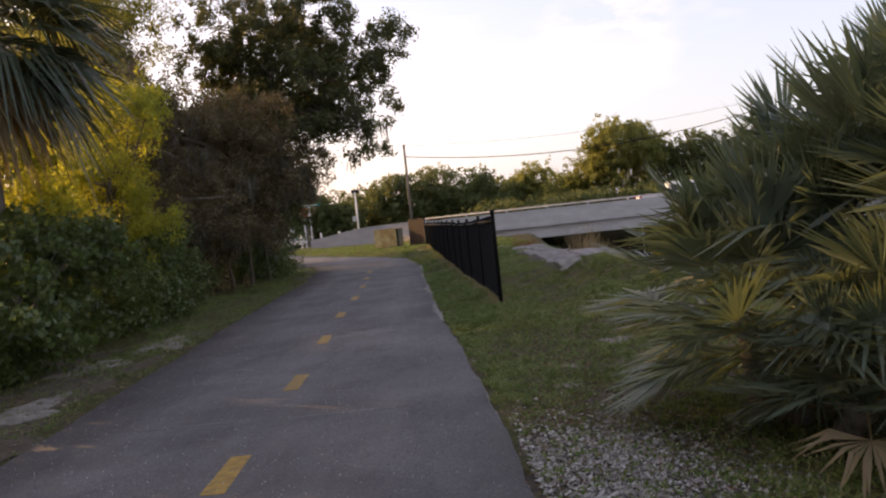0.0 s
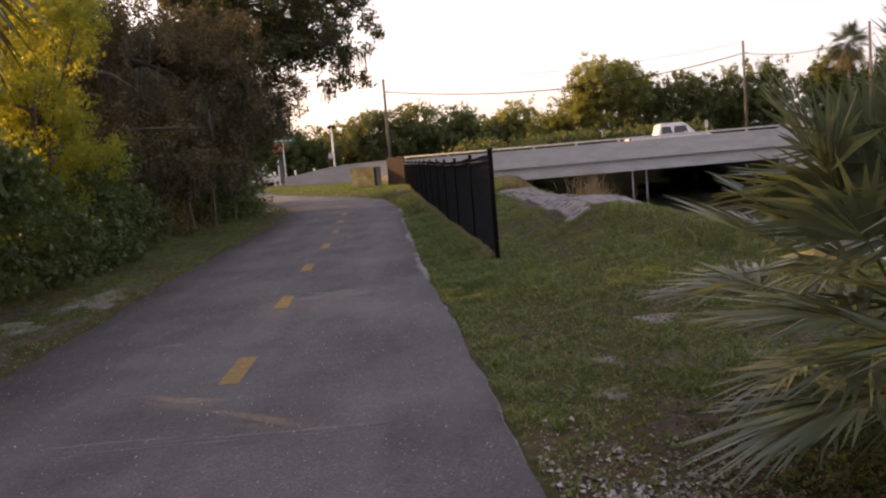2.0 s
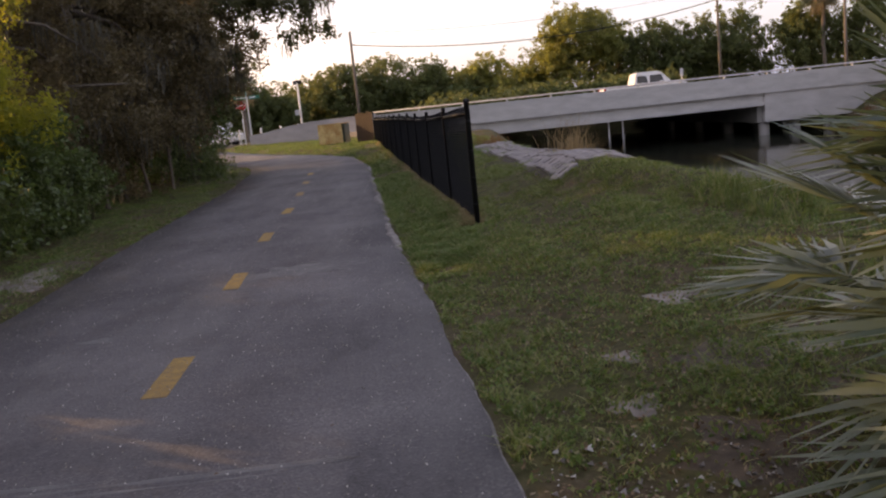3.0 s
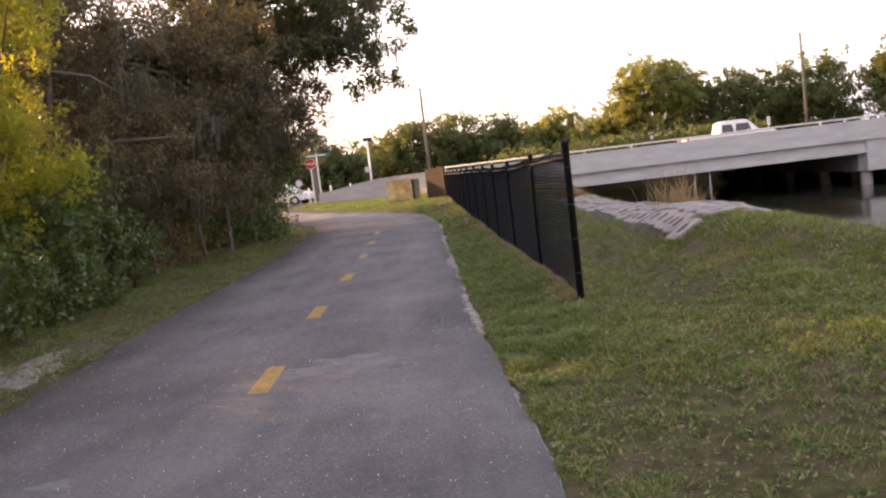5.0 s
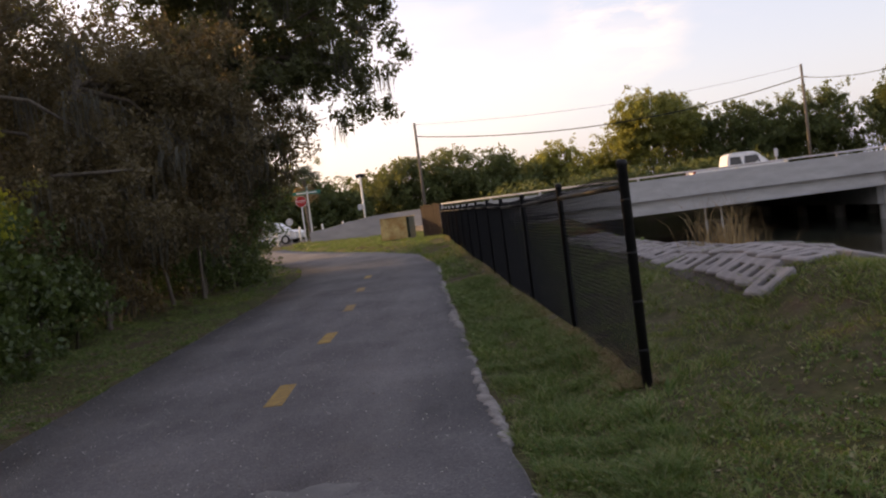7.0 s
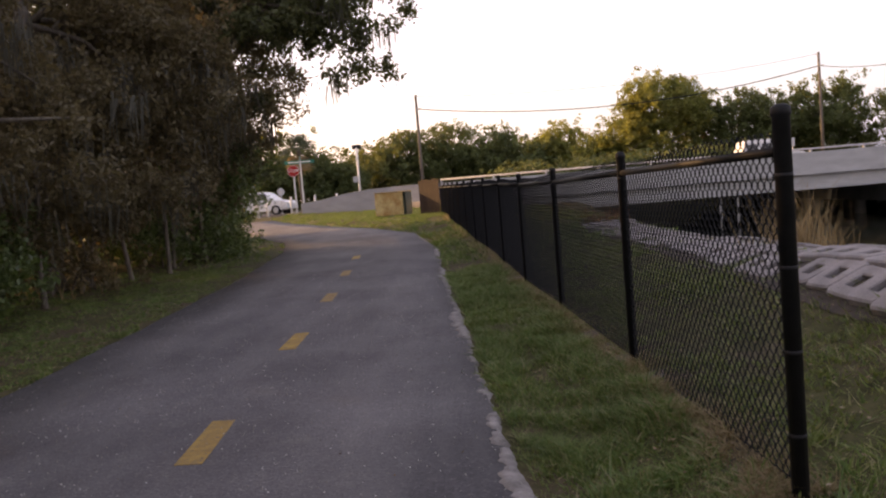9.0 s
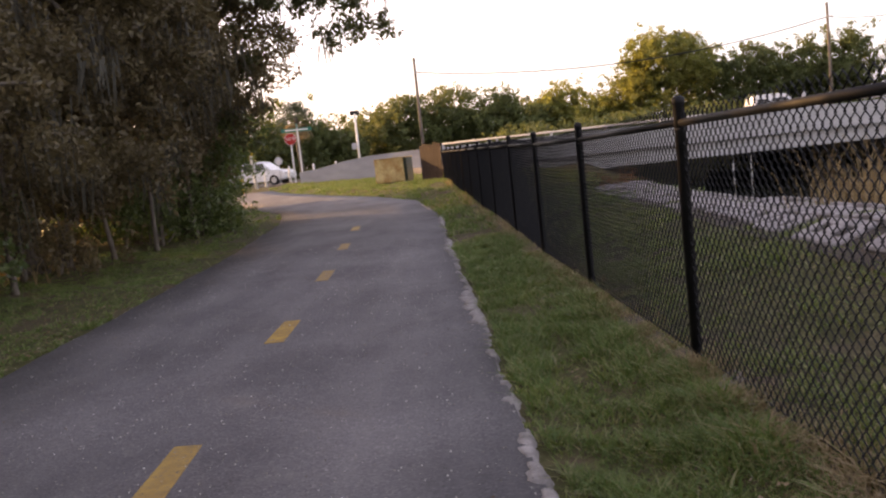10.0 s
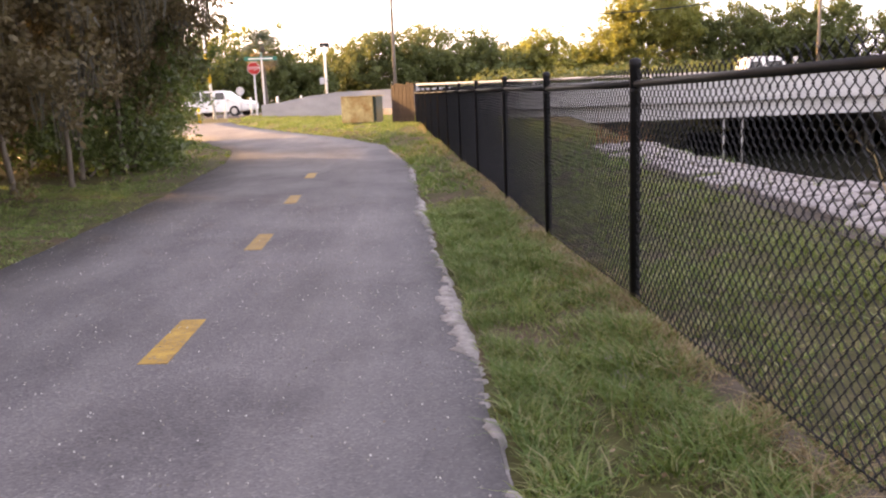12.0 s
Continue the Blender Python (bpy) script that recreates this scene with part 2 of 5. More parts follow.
# Brighter copy of the far leaves, with sunlight put into the colour.
FAR_SUNLIT = foliage("far_sunlit_leaves", [(0.11, 0.13, 0.04), (0.165, 0.18, 0.05), (0.22, 0.215, 0.065)], (0.42, 0.43, 0.1), 0.45)
PALM_LEAF = foliage("palm_fronds", [(0.03, 0.05, 0.03), (0.042, 0.066, 0.038), (0.06, 0.082, 0.048)], (0.15, 0.18, 0.06), 0.18, 0.4, 0.5)
PALMETTO_LEAF = foliage("palmetto_fronds", [(0.045, 0.075, 0.055), (0.07, 0.105, 0.076), (0.1, 0.14, 0.095), (0.15, 0.17, 0.095)], (0.3, 0.34, 0.1), 0.26, 0.36, 0.55)
DRY_FROND = foliage("dry_fronds", [(0.2, 0.15, 0.09), (0.3, 0.23, 0.14), (0.38, 0.3, 0.2)], (0.5, 0.36, 0.15), 0.3, 0.8, 0.1)
MOSS = foliage("hanging_moss", [(0.075, 0.073, 0.062), (0.1, 0.098, 0.083), (0.13, 0.127, 0.108)], (0.18, 0.165, 0.12), 0.25, 0.9, 0.05)
BLADE = foliage("grass_blades", [(0.05, 0.11, 0.03), (0.08, 0.15, 0.042), (0.12, 0.2, 0.055), (0.19, 0.235, 0.08), (0.33, 0.29, 0.16)], (0.21, 0.3, 0.06), 0.3, 0.6, 0.3)
BLADE_PALE = foliage("pale_grass_blades", [(0.06, 0.112, 0.03), (0.095, 0.158, 0.04), (0.145, 0.205, 0.055), (0.22, 0.248, 0.085), (0.38, 0.32, 0.18)], (0.25, 0.31, 0.06), 0.32, 0.55, 0.35)
REED = foliage("dry_reeds", [(0.26, 0.17, 0.09), (0.38, 0.27, 0.15), (0.48, 0.36, 0.21)], (0.5, 0.35, 0.17), 0.25, 0.8, 0.1)
RUST_GRASS = foliage("russet_grass", [(0.16, 0.075, 0.04), (0.24, 0.12, 0.06), (0.3, 0.18, 0.09)], (0.4, 0.2, 0.08), 0.25, 0.8, 0.1)
LITTER = foliage("fallen_leaves", [(0.1, 0.06, 0.035), (0.17, 0.11, 0.065), (0.26, 0.18, 0.11), (0.35, 0.28, 0.2)], (0.3, 0.2, 0.1), 0.1, 0.8, 0.1)
SHELL = foliage("shell_gravel", [(0.14, 0.12, 0.105), (0.3, 0.27, 0.245), (0.6, 0.57, 0.53)], (0.5, 0.48, 0.45), 0.02, 0.85, 0.2)


# ---- building helpers ----

def thing(name, at, label, category, group="", turn=0):
    ob = new(name)
    ob.matrix_world = pose(*at, 0, 0, turn)
    ob.empty_display_size = 0.2
    return tagged(ob, label, category, group)


def part(name, bm, material, parent=None, label=""):
    me = bpy.data.meshes.new(name)
    bm.to_mesh(me)
    bm.free()
    me.materials.append(material)
    ob = new(name, me)
    ob.parent = parent
    return tagged(ob, label)


def array_mesh(name, verts, sides, material, parent=None, label=""):
    """A mesh from an array of corners; every run of `sides` corners is one face."""
    verts = np.asarray(verts, dtype=np.float32).reshape(-1, 3)
    k = len(verts) // sides
    me = bpy.data.meshes.new(name)
    me.vertices.add(len(verts))
    me.vertices.foreach_set("co", verts.ravel())
    me.loops.add(len(verts))
    me.loops.foreach_set("vertex_index", np.arange(len(verts), dtype=np.int32))
    me.polygons.add(k)
    me.polygons.foreach_set("loop_start", np.arange(0, len(verts), sides, dtype=np.int32))
    me.update(calc_edges=True)
    me.materials.append(material)
    ob = new(name, me)
    ob.parent = parent
    return tagged(ob, label)


def grid_mesh(name, P, material, smooth=True):
    """A sheet from a rows x columns array of points."""
    r, c, _ = P.shape
    i = np.arange(r * c).reshape(r, c)
    f = np.stack([i[:-1, :-1], i[:-1, 1:], i[1:, 1:], i[1:, :-1]], -1).reshape(-1, 4)
    me = bpy.data.meshes.new(name)
    me.vertices.add(r * c)
    me.vertices.foreach_set("co", P.astype(np.float32).ravel())
    me.loops.add(f.size)
    me.loops.foreach_set("vertex_index", f.astype(np.int32).ravel())
    me.polygons.add(len(f))
    me.polygons.foreach_set("loop_start", np.arange(0, f.size, 4, dtype=np.int32))
    me.polygons.foreach_set("use_smooth", np.ones(len(f), dtype=bool))
    me.update(calc_edges=True)
    me.materials.append(material)
    return new(name, me)


def box(bm, x0, y0, z0, x1, y1, z1, bevel=0.0):
    r = bmesh.ops.create_cube(bm, size=1, matrix=Matrix.LocRotScale(((x0 + x1) / 2, (y0 + y1) / 2, (z0 + z1) / 2), None, (x1 - x0, y1 - y0, z1 - z0)))
    if bevel:
        es = list({e for v in r["verts"] for e in v.link_edges})
        bmesh.ops.bevel(bm, geom=es, offset=bevel, segments=2, affect="EDGES")
    return bm


def tube(bm, points, radii, sides=8):
    """A round bar along points, with a radius at each."""
    pts = [Vector(p) for p in points]
    rings = []
    for i, p in enumerate(pts):
        d = (pts[min(i + 1, len(pts) - 1)] - pts[max(i - 1, 0)]).normalized()
        u = d.orthogonal().normalized() if i == 0 else (rings_u - d * rings_u.dot(d)).normalized()
        rings_u = u
        w = d.cross(u)
        rings.append([bm.verts.new(p + (u * math.cos(a) + w * math.sin(a)) * radii[i]) for a in [2 * math.pi * k / sides for k in range(sides)]])
    for a, b in zip(rings, rings[1:]):
        for k in range(sides):
            bm.faces.new((a[k], a[(k + 1) % sides], b[(k + 1) % sides], b[k])).smooth = True
    bm.faces.new(rings[0][::-1])
    bm.faces.new(rings[-1])
    return bm


def prism(bm, outline, y0, y1):
    """An outline in x and z, drawn out from y0 to y1."""
    a = [bm.verts.new((x, y0, z)) for x, z in outline]
    b = [bm.verts.new((x, y1, z)) for x, z in outline]
    bm.faces.new(a), bm.faces.new(b[::-1])
    for i in range(len(a)):
        j = (i + 1) % len(a)
        bm.faces.new((a[j], a[i], b[i], b[j]))
    bmesh.ops.recalc_face_normals(bm, faces=bm.faces)
    return bm


def smooth_step(a, b, v):
    t = np.clip((v - a) / (b - a), 0, 1)
    return t * t * (3 - 2 * t)


# ---- the lie of the land ----
LEFT_Y = [-14, 0, 7.2, 10.1, 13.1, 15.5, 19.7, 26.6, 34, 38.3, 43, 49, 58, 64]
LEFT_X = [-3.5, -3.72, -3.87, -4.05, -4.2, -4.38, -4.57, -4.78, -5.4, -6.2, -8.2, -10.8, -15.2, -18]
RIGHT_Y = [-14, 0, 5.2, 7.1, 11.3, 13.3, 17.7, 20.8, 25, 31, 38.2, 43.4, 48.5, 56, 66]
RIGHT_X = [0.9, 0.66, 0.5, 0.43, 0.12, -0.04, -0.36, -0.5, -0.77, -1.05, -1.95, -3.76, -6.2, -9.4, -13.2]


def path_z(y):
    y = np.asarray(y, dtype=float)
    return 0.008 * (np.clip(y, -20, 60) - 8) + 0.28 * smooth_step(60, 70, y)


def left_edge(y):
    return np.interp(y, LEFT_Y, LEFT_X)


def right_edge(y):
    return np.interp(y, RIGHT_Y, RIGHT_X)


FENCE_Y = [14.7, 22.4, 28.2, 48.2]
FENCE_X = [0.93, 0.42, 0.08, -1.25]


def fence_x(y):
    return np.interp(y, FENCE_Y, FENCE_X)


WATER_Z = -1.5


def crest_x(y):
    return np.interp(y, [-20, 4, 9, 13, 16, 18, 22, 30, 48, 70], [8, 6.5, 5.4, 4.3, 3.0, 3.15, 3.2, 3.1, 4.5, 5])


def land(x, y):
    """Height of the ground at x, y."""
    x, y = np.asarray(x, dtype=float), np.asarray(y, dtype=float)
    z = path_z(y)
    r, l = right_edge(y), left_edge(y)
    z = z + 0.17 * smooth_step(0.1, 1.3, x - r) * smooth_step(9, 14, y)
    z = z + np.interp(y, [10, 15, 18, 23, 28, 44, 50], [0, 0.24, 0.24, 0.17, 0.1, 0.1, 0]) * smooth_step(1.5, 2.9, x - r)
    levee = crest_x(y)
    z = z + np.interp(y, [12.5, 16, 17.5, 21, 25], [0, 0.27, 0.26, 0.12, 0.03]) * smooth_step(levee - 1.0, levee - 0.2, x)
    z = z + 0.03 * smooth_step(0.0, 0.6, l - x) + 0.12 * smooth_step(1.5, 4, l - x)
    z = z + (0.025 * np.sin(1.7 * x + 0.6 * y) * np.sin(1.1 * y - 0.8 * x) + 0.012 * np.sin(4.3 * x) * np.sin(3.9 * y + x)) * smooth_step(0.0, 0.6, np.maximum(x - r, l - x))
    z = np.where((x < r + 0.02) & (x > l - 0.02) & (y < 66), z - 0.035, z)
    c = crest_x(y)
    drop = np.clip((x - c) * 0.62, 0, None)
    drop = drop * smooth_step(0, 1.2, x - c)
    drop = drop * (1 - smooth_step(80, 86, y))
    canal = np.maximum(z - drop, -2.4)
    bank = -2.4 + 2.9 * smooth_step(22, 28.5, x + 0.02 * (y - 45))
    canal = np.maximum(canal, bank)
    z = np.where(x > c, canal, z)
    return z


def sheet(name, x0, x1, y0, y1, step, material, lift=0.0):
    xs, ys = np.arange(x0, x1 + step / 2, step), np.arange(y0, y1 + step / 2, step)
    X, Y = np.meshgrid(xs, ys)
    return grid_mesh(name, np.stack([X, Y, land(X, Y) + lift], -1), material)


def build_ground():
    xs = np.concatenate([[-1500, -600, -250, -120, -70, -45, -30, -22], np.arange(-16, 7, 0.22), np.arange(7, 32, 0.8), [34, 38, 45, 60, 90, 150, 300, 700, 1500]])
    ys = np.concatenate([[-1500, -500, -150, -60, -30, -18], np.arange(-12, 50, 0.3), np.arange(50, 80, 0.8), [82, 90, 100, 120, 160, 250, 500, 1000, 2500]])
    X, Y = np.meshgrid(xs, ys)
    ground = grid_mesh("ground", np.stack([X, Y, land(X, Y)], -1), TURF)
    tagged(ground, "uneven turf with bare sandy patches and dead leaves", "ground", kind="structure")


def build_path():
    ys = np.arange(-14, 63.9, 0.25)
    wob = lambda y, k: 0.012 * np.sin(0.9 * y + k) + 0.012 * np.sin(2.9 * y + 2 * k) + 0.008 * np.sin(8.1 * y + k)
    l, r = left_edge(ys) + wob(ys, 1.0), right_edge(ys) + wob(ys, 4.0)
    z = path_z(ys) + 0.012
    cols = [np.stack([l, ys, z - 0.08], -1), np.stack([l, ys, z], -1)]
    for f in (0.25, 0.5, 0.75):
        cols.append(np.stack([l + (r - l) * f, ys, z + 0.012], -1))
    cols += [np.stack([r, ys, z], -1), np.stack([r, ys, z - 0.08], -1)]
    road = grid_mesh("path", np.stack(cols, 1), ASPHALT)
    tagged(road, "worn grey asphalt footpath with crumbling edges", "path", kind="structure")
    marks = thing("centre_line", (0, 0, 0), "dashed yellow centre line worn into the asphalt", "road marking")
    tips = [3.33, 6.75, 10.17, 13.6, 17.0, 20.43, 23.85, 27.27, 30.7]
    for y in tips:
        xr = float(np.interp(y, [3, 10.17, 13.6, 17.0, 20.43, 23.85, 31, 38], [-1.45, -1.70, -1.90, -2.09, -2.19, -2.37, -2.85, -3.9]))
        x0 = float(np.interp(y - 0.92, [3, 10.17, 13.6, 17.0, 20.43, 23.85, 31, 38], [-1.45, -1.70, -1.90, -2.09, -2.19, -2.37, -2.85, -3.9]))
        bm = bmesh.new()
        za, zb = float(path_z(y - 0.92)) + 0.027, float(path_z(y)) + 0.027
        low = [bm.verts.new(p) for p in ((x0 - 0.175, y - 0.91, za), (x0, y - 0.92, za), (xr, y, zb), (xr - 0.165, y + 0.01, zb))]
        bm.faces.new(low)
        ex = bmesh.ops.extrude_face_region(bm, geom=bm.faces[:])
        for v in ex["geom"]:
            if isinstance(v, bmesh.types.BMVert):
                v.co.z -= 0.012
        bmesh.ops.recalc_face_normals(bm, faces=bm.faces)
        part("dash", bm, YELLOW_PAINT, marks)


def patch(name, cx, cy, rx, ry, material, label, category, lift=0.012, seed=0):
    """An irregular low patch that follows the ground."""
    rng = np.random.default_rng(seed)
    n = 36
    a = np.linspace(0, 2 * np.pi, n, endpoint=False)
    w = 1 + 0.22 * np.sin(3 * a + rng.uniform(0, 6)) + 0.15 * np.sin(5 * a + rng.uniform(0, 6)) + 0.1 * np.sin(9 * a + rng.uniform(0, 6))
    rings = []
    for f, up in ((0.02, 1.0), (0.5, 1.0), (0.85, 0.8), (1.0, -0.6)):
        x, y = cx + rx * w * f * np.cos(a), cy + ry * w * f * np.sin(a)
        rings.append(np.stack([x, y, land(x, y) + lift * up], -1))
    P = np.stack(rings)
    P = np.concatenate([P, P[:, :1]], 1)
    return tagged(grid_mesh(name, P, material), label, category, kind="structure")


def build_edges():
    """The pale crumbled margin that shows along the right side of the asphalt."""
    ys = np.arange(6.5, 40, 0.04)
    n = lambda a, b: np.sin(a * ys + b)
    jag = 0.55 * n(1.3, 0.3) + 0.4 * n(4.1, 1.7) * n(1.7, 0.2) + 0.4 * n(13.7, 0.4) * n(3.1, 1) + 0.35 * n(29.0, 2.2) * n(7.3, 0.5) + 0.2 * n(61.0, 0.9)
    amount = np.interp(ys, [6.5, 11, 13.5, 17, 22, 30, 40], [0.0, 0.006, 0.03, 0.05, 0.06, 0.04, 0.01])
    w = np.clip(amount * (0.7 + 1.4 * jag), 0.004, 0.2)
    r = right_edge(ys) + 0.012 * np.sin(0.9 * ys + 4) + 0.012 * np.sin(2.9 * ys + 8) + 0.008 * np.sin(8.1 * ys + 4)
    z = path_z(ys) + 0.012 - 0.03 * smooth_step(0.03, 0.012, w)
    row = lambda x, dz: np.stack([x, ys, z + dz], -1)
    P = np.stack([row(r - w, -0.004), row(r - w + 0.006, 0.007), row(r - w * 0.4, 0.01 + 0.004 * jag), row(r + 0.02, 0.004), row(r + 0.05 + 0.03 * jag, -0.04)], 1)
    tagged(grid_mesh("trim", P, EDGE), "pale crumbled limerock along the path edge", "path edge", kind="structure")


def pale_mark(cx, cy, rx, ry, seed):
    rng = np.random.default_rng(seed)
    a = np.linspace(0, 2 * np.pi, 48, endpoint=False)
    w = 1 + 0.2 * np.sin(3 * a + rng.uniform(0, 6)) + 0.16 * np.sin(7 * a + rng.uniform(0, 6)) + 0.12 * np.sin(13 * a + rng.uniform(0, 6))
    rings = []
    for f, up in ((0.02, 0.0268), (0.6, 0.0268), (0.96, 0.0262), (1.0, 0.0225)):
        x, y = cx + rx * w * f * np.cos(a), cy + ry * w * f * np.sin(a)
        rings.append(np.stack([x, y, path_z(y) + up], -1))
    P = np.stack(rings)
    tagged(grid_mesh("trim", np.concatenate([P, P[:, :1]], 1), PALE_ASPHALT), "pale mark on the asphalt", "path repair", kind="structure")


# ---- plants ----
def unit(v):
    return v / np.maximum(np.linalg.norm(v, axis=-1, keepdims=True), 1e-9)


def leaf_quads(centres, size, rng, droop=0.3, aspect=0.45):
    """Four-cornered leaves at the centres, turned at random."""
    k = len(centres)
    d = unit(rng.normal(size=(k, 3)) + np.array([0, 0, -droop]))
    s = unit(np.cross(d, rng.normal(size=(k, 3))))
    L = (size * rng.uniform(0.6, 1.35, k))[:, None]
    up = np.cross(d, s)
    a, b = centres - d * L * 0.5, centres + d * L * 0.5
    c1, c2 = centres + s * L * aspect * 0.5 + up * L * 0.08, centres - s * L * aspect * 0.5 + up * L * 0.08
    return np.stack([a, c1, b, c2], 1)


def in_blob(k, rng, shell=0.45):
    """Points in a unit ball, most of them towards its skin."""
    p = unit(rng.normal(size=(k, 3)))
    return p * (shell + (1 - shell) * rng.random((k, 1)) ** 0.6)


def crown_points(blobs, clumps, per, spread, rng, loose=7):
    """Leaf centres in clumps that fill the blobs (x, y, z, rx, ry, rz)."""
    vol = np.array([b[3] * b[4] * b[5] for b in blobs]) ** 0.75
    which = rng.choice(len(blobs), clumps, p=vol / vol.sum())
    B = np.array(blobs, dtype=float)[which]
    boughs = max(6, clumps // loose)
    mid = B[:boughs, :3] + in_blob(boughs, rng) * B[:boughs, 3:]
    pull = rng.uniform(0.9, 1.5, boughs)
    own = rng.integers(boughs, size=clumps)
    c = mid[own] + np.clip(rng.normal(size=(clumps, 3)), -1.5, 1.5) * np.array([1.25, 1.25, 0.7]) * (spread * 1.5 * pull[own])[:, None]
    # each clump is a spray of leaves along a short drooping twig
    aim = unit(rng.normal(size=(clumps, 3)) + np.array([0, 0, -0.25]))
    run = rng.random((clumps, per, 1)) - 0.35
    pts = c[:, None] + aim[:, None] * run * spread * 2.4 + rng.normal(size=(clumps, per, 3)) * spread * 0.42
    return c, pts.reshape(-1, 3)


def limbs(ob, base, height, radius, targets, rng, lean=(0, 0)):
    """A tapered trunk and bent limbs that reach the targets."""
    b = Vector(base)
    top = b + Vector((lean[0], lean[1], height))
    mids = [b + (top - b) * f + Vector((rng.normal() * 0.05, rng.normal() * 0.05, 0)) * height * 0.4 * f for f in (0, 0.06, 0.3, 0.6, 1)]
    part("trunk", tube(bmesh.new(), mids, [radius * k for k in (1.45, 1.05, 0.9, 0.75, 0.45)], 9), BARK, ob)
    for t in targets:
        t = Vector(t)
        f = rng.uniform(0.35, 0.95)
        s = b + (top - b) * f
        m = s.lerp(t, 0.5) + Vector((rng.normal() * 0.2, rng.normal() * 0.2, 0.12 * (t - s).length))
        r = radius * (0.5 - 0.25 * f)
        part("limb", tube(bmesh.new(), [s, s.lerp(m, 0.5), m, m.lerp(t, 0.6), t], [r, r * 0.8, r * 0.6, r * 0.4, r * 0.12], 6), BARK, ob)


def tree(name, base, height, radius, blobs, clumps, per, spread, size, leaf, label, group="", seed=0, branches=12, lean=(0, 0), moss=0, loose=7):
    rng = np.random.default_rng(seed)
    ob = thing(name, (base[0], base[1], float(land(base[0], base[1])) - 0.05), label, "tree", group)
    B = [tuple(b) for b in blobs]
    c, pts = crown_points(B, clumps, per, spread, rng, loose)
    picks = c[rng.choice(len(c), min(branches, len(c)), replace=False)]
    limbs(ob, (0, 0, 0), height, radius, picks, rng, lean)
    array_mesh("crown", leaf_quads(pts, size, rng).reshape(-1, 3), 4, leaf, ob)
    if moss:
        low = c[c[:, 2] < np.quantile(c[:, 2], 0.55)]
        s = low[rng.choice(len(low), moss)]
        k = 22
        p0 = np.repeat(s, k, 0) + rng.normal(size=(moss * k, 3)) * np.array([0.16, 0.16, 0.1])
        ln = np.repeat(rng.uniform(0.3, 0.95, moss), k) * rng.uniform(0.4, 1.0, moss * k)
        w = rng.normal(size=(moss * k, 3)) * np.array([0.011, 0.011, 0])
        q = p0 + np.stack([rng.normal(size=moss * k) * 0.05, rng.normal(size=moss * k) * 0.05, -ln], -1)
        array_mesh("hanging_moss", np.stack([p0 - w, p0 + w, q + w * 0.3, q - w * 0.3], 1).reshape(-1, 3), 4, MOSS, ob, "grey hanging moss")
    return ob


def shrub(name, base, blobs, clumps, per, spread, size, leaf, label, group="", seed=0, stems=7, category="shrub", aspect=0.45):
    rng = np.random.default_rng(seed)
    ob = thing(name, (base[0], base[1], float(land(base[0], base[1])) - 0.03), label, category, group)
    c, pts = crown_points(blobs, clumps, per, spread, rng)
    pts[:, 2] = np.abs(pts[:, 2] - 0.05) + 0.05
    for _ in range(stems):
        t = Vector(c[rng.integers(len(c))])
        s = Vector((rng.normal() * 0.2, rng.normal() * 0.2, 0))
        part("stem", tube(bmesh.new(), [s, s.lerp(t, 0.4) + Vector((rng.normal() * 0.1, rng.normal() * 0.1, 0.2)), t], [0.03, 0.02, 0.006], 5), BARK, ob)
    array_mesh("leaves", leaf_quads(pts, size, rng, 0.2, aspect).reshape(-1, 3), 4, leaf, ob)
    return ob


def fan_frond(rng, root, aim, stalk, radius, blades, spread=2.5, fold=0.25, width=0.032, sag=0.15):
    """The blades of one fan leaf and its stalk: arrays of quads."""
    d = unit(np.array(aim, dtype=float))
    side = unit(np.cross(d, [0, 0, 1.0]) + rng.normal(size=3) * 0.15)
    up = np.cross(side, d)
    hub = np.array(root) + d * stalk
    a = np.linspace(-spread / 2, spread / 2, blades) + rng.normal(size=blades) * 0.03
    dirs = np.cos(a)[:, None] * d + np.sin(a)[:, None] * side + (np.abs(np.sin(a)) * fold)[:, None] * up
    dirs = unit(dirs)
    L = (radius * (0.78 + 0.22 * np.cos(a)) * rng.uniform(0.9, 1.06, blades))[:, None]
    w = unit(np.cross(dirs, up)) * width * radius
    tw = rng.normal(size=(blades, 1)) * 0.35
    w = w * np.cos(tw) + up * np.sin(tw) * width * radius
    m = hub + dirs * L * 0.5
    e = hub + dirs * L + np.array([0, 0, -1.0]) * L * sag * rng.uniform(0.3, 1.6, (blades, 1))
    k = np.arange(blades) * 4 + 1
    verts = np.concatenate([hub[None], np.stack([m - w, m + w, e + w * 0.05, e - w * 0.05], 1).reshape(-1, 3)])
    faces = []
    for a in k.tolist():
        faces += [(0, a, a + 1), (a, a + 3, a + 2, a + 1)]
    r0, s, u = np.array(root), side * 0.010, up * 0.008
    st = np.stack([np.stack([r0 - s, r0 + s, hub + s * 0.6, hub - s * 0.6]), np.stack([r0 - u, r0 + u, hub + u * 0.6, hub - u * 0.6])])
    return (verts, faces), st


def frond(parent, blades_, stalk, material, label=""):
    """One fan leaf with its stalk, as parts of a palm."""
    me = bpy.data.meshes.new("frond")
    me.from_pydata(blades_[0].tolist(), [], blades_[1])
    me.materials.append(material)
    ob = new("frond", me)
    ob.parent = parent
    array_mesh("stalk", stalk.reshape(-1, 3), 4, material, tagged(ob, label))


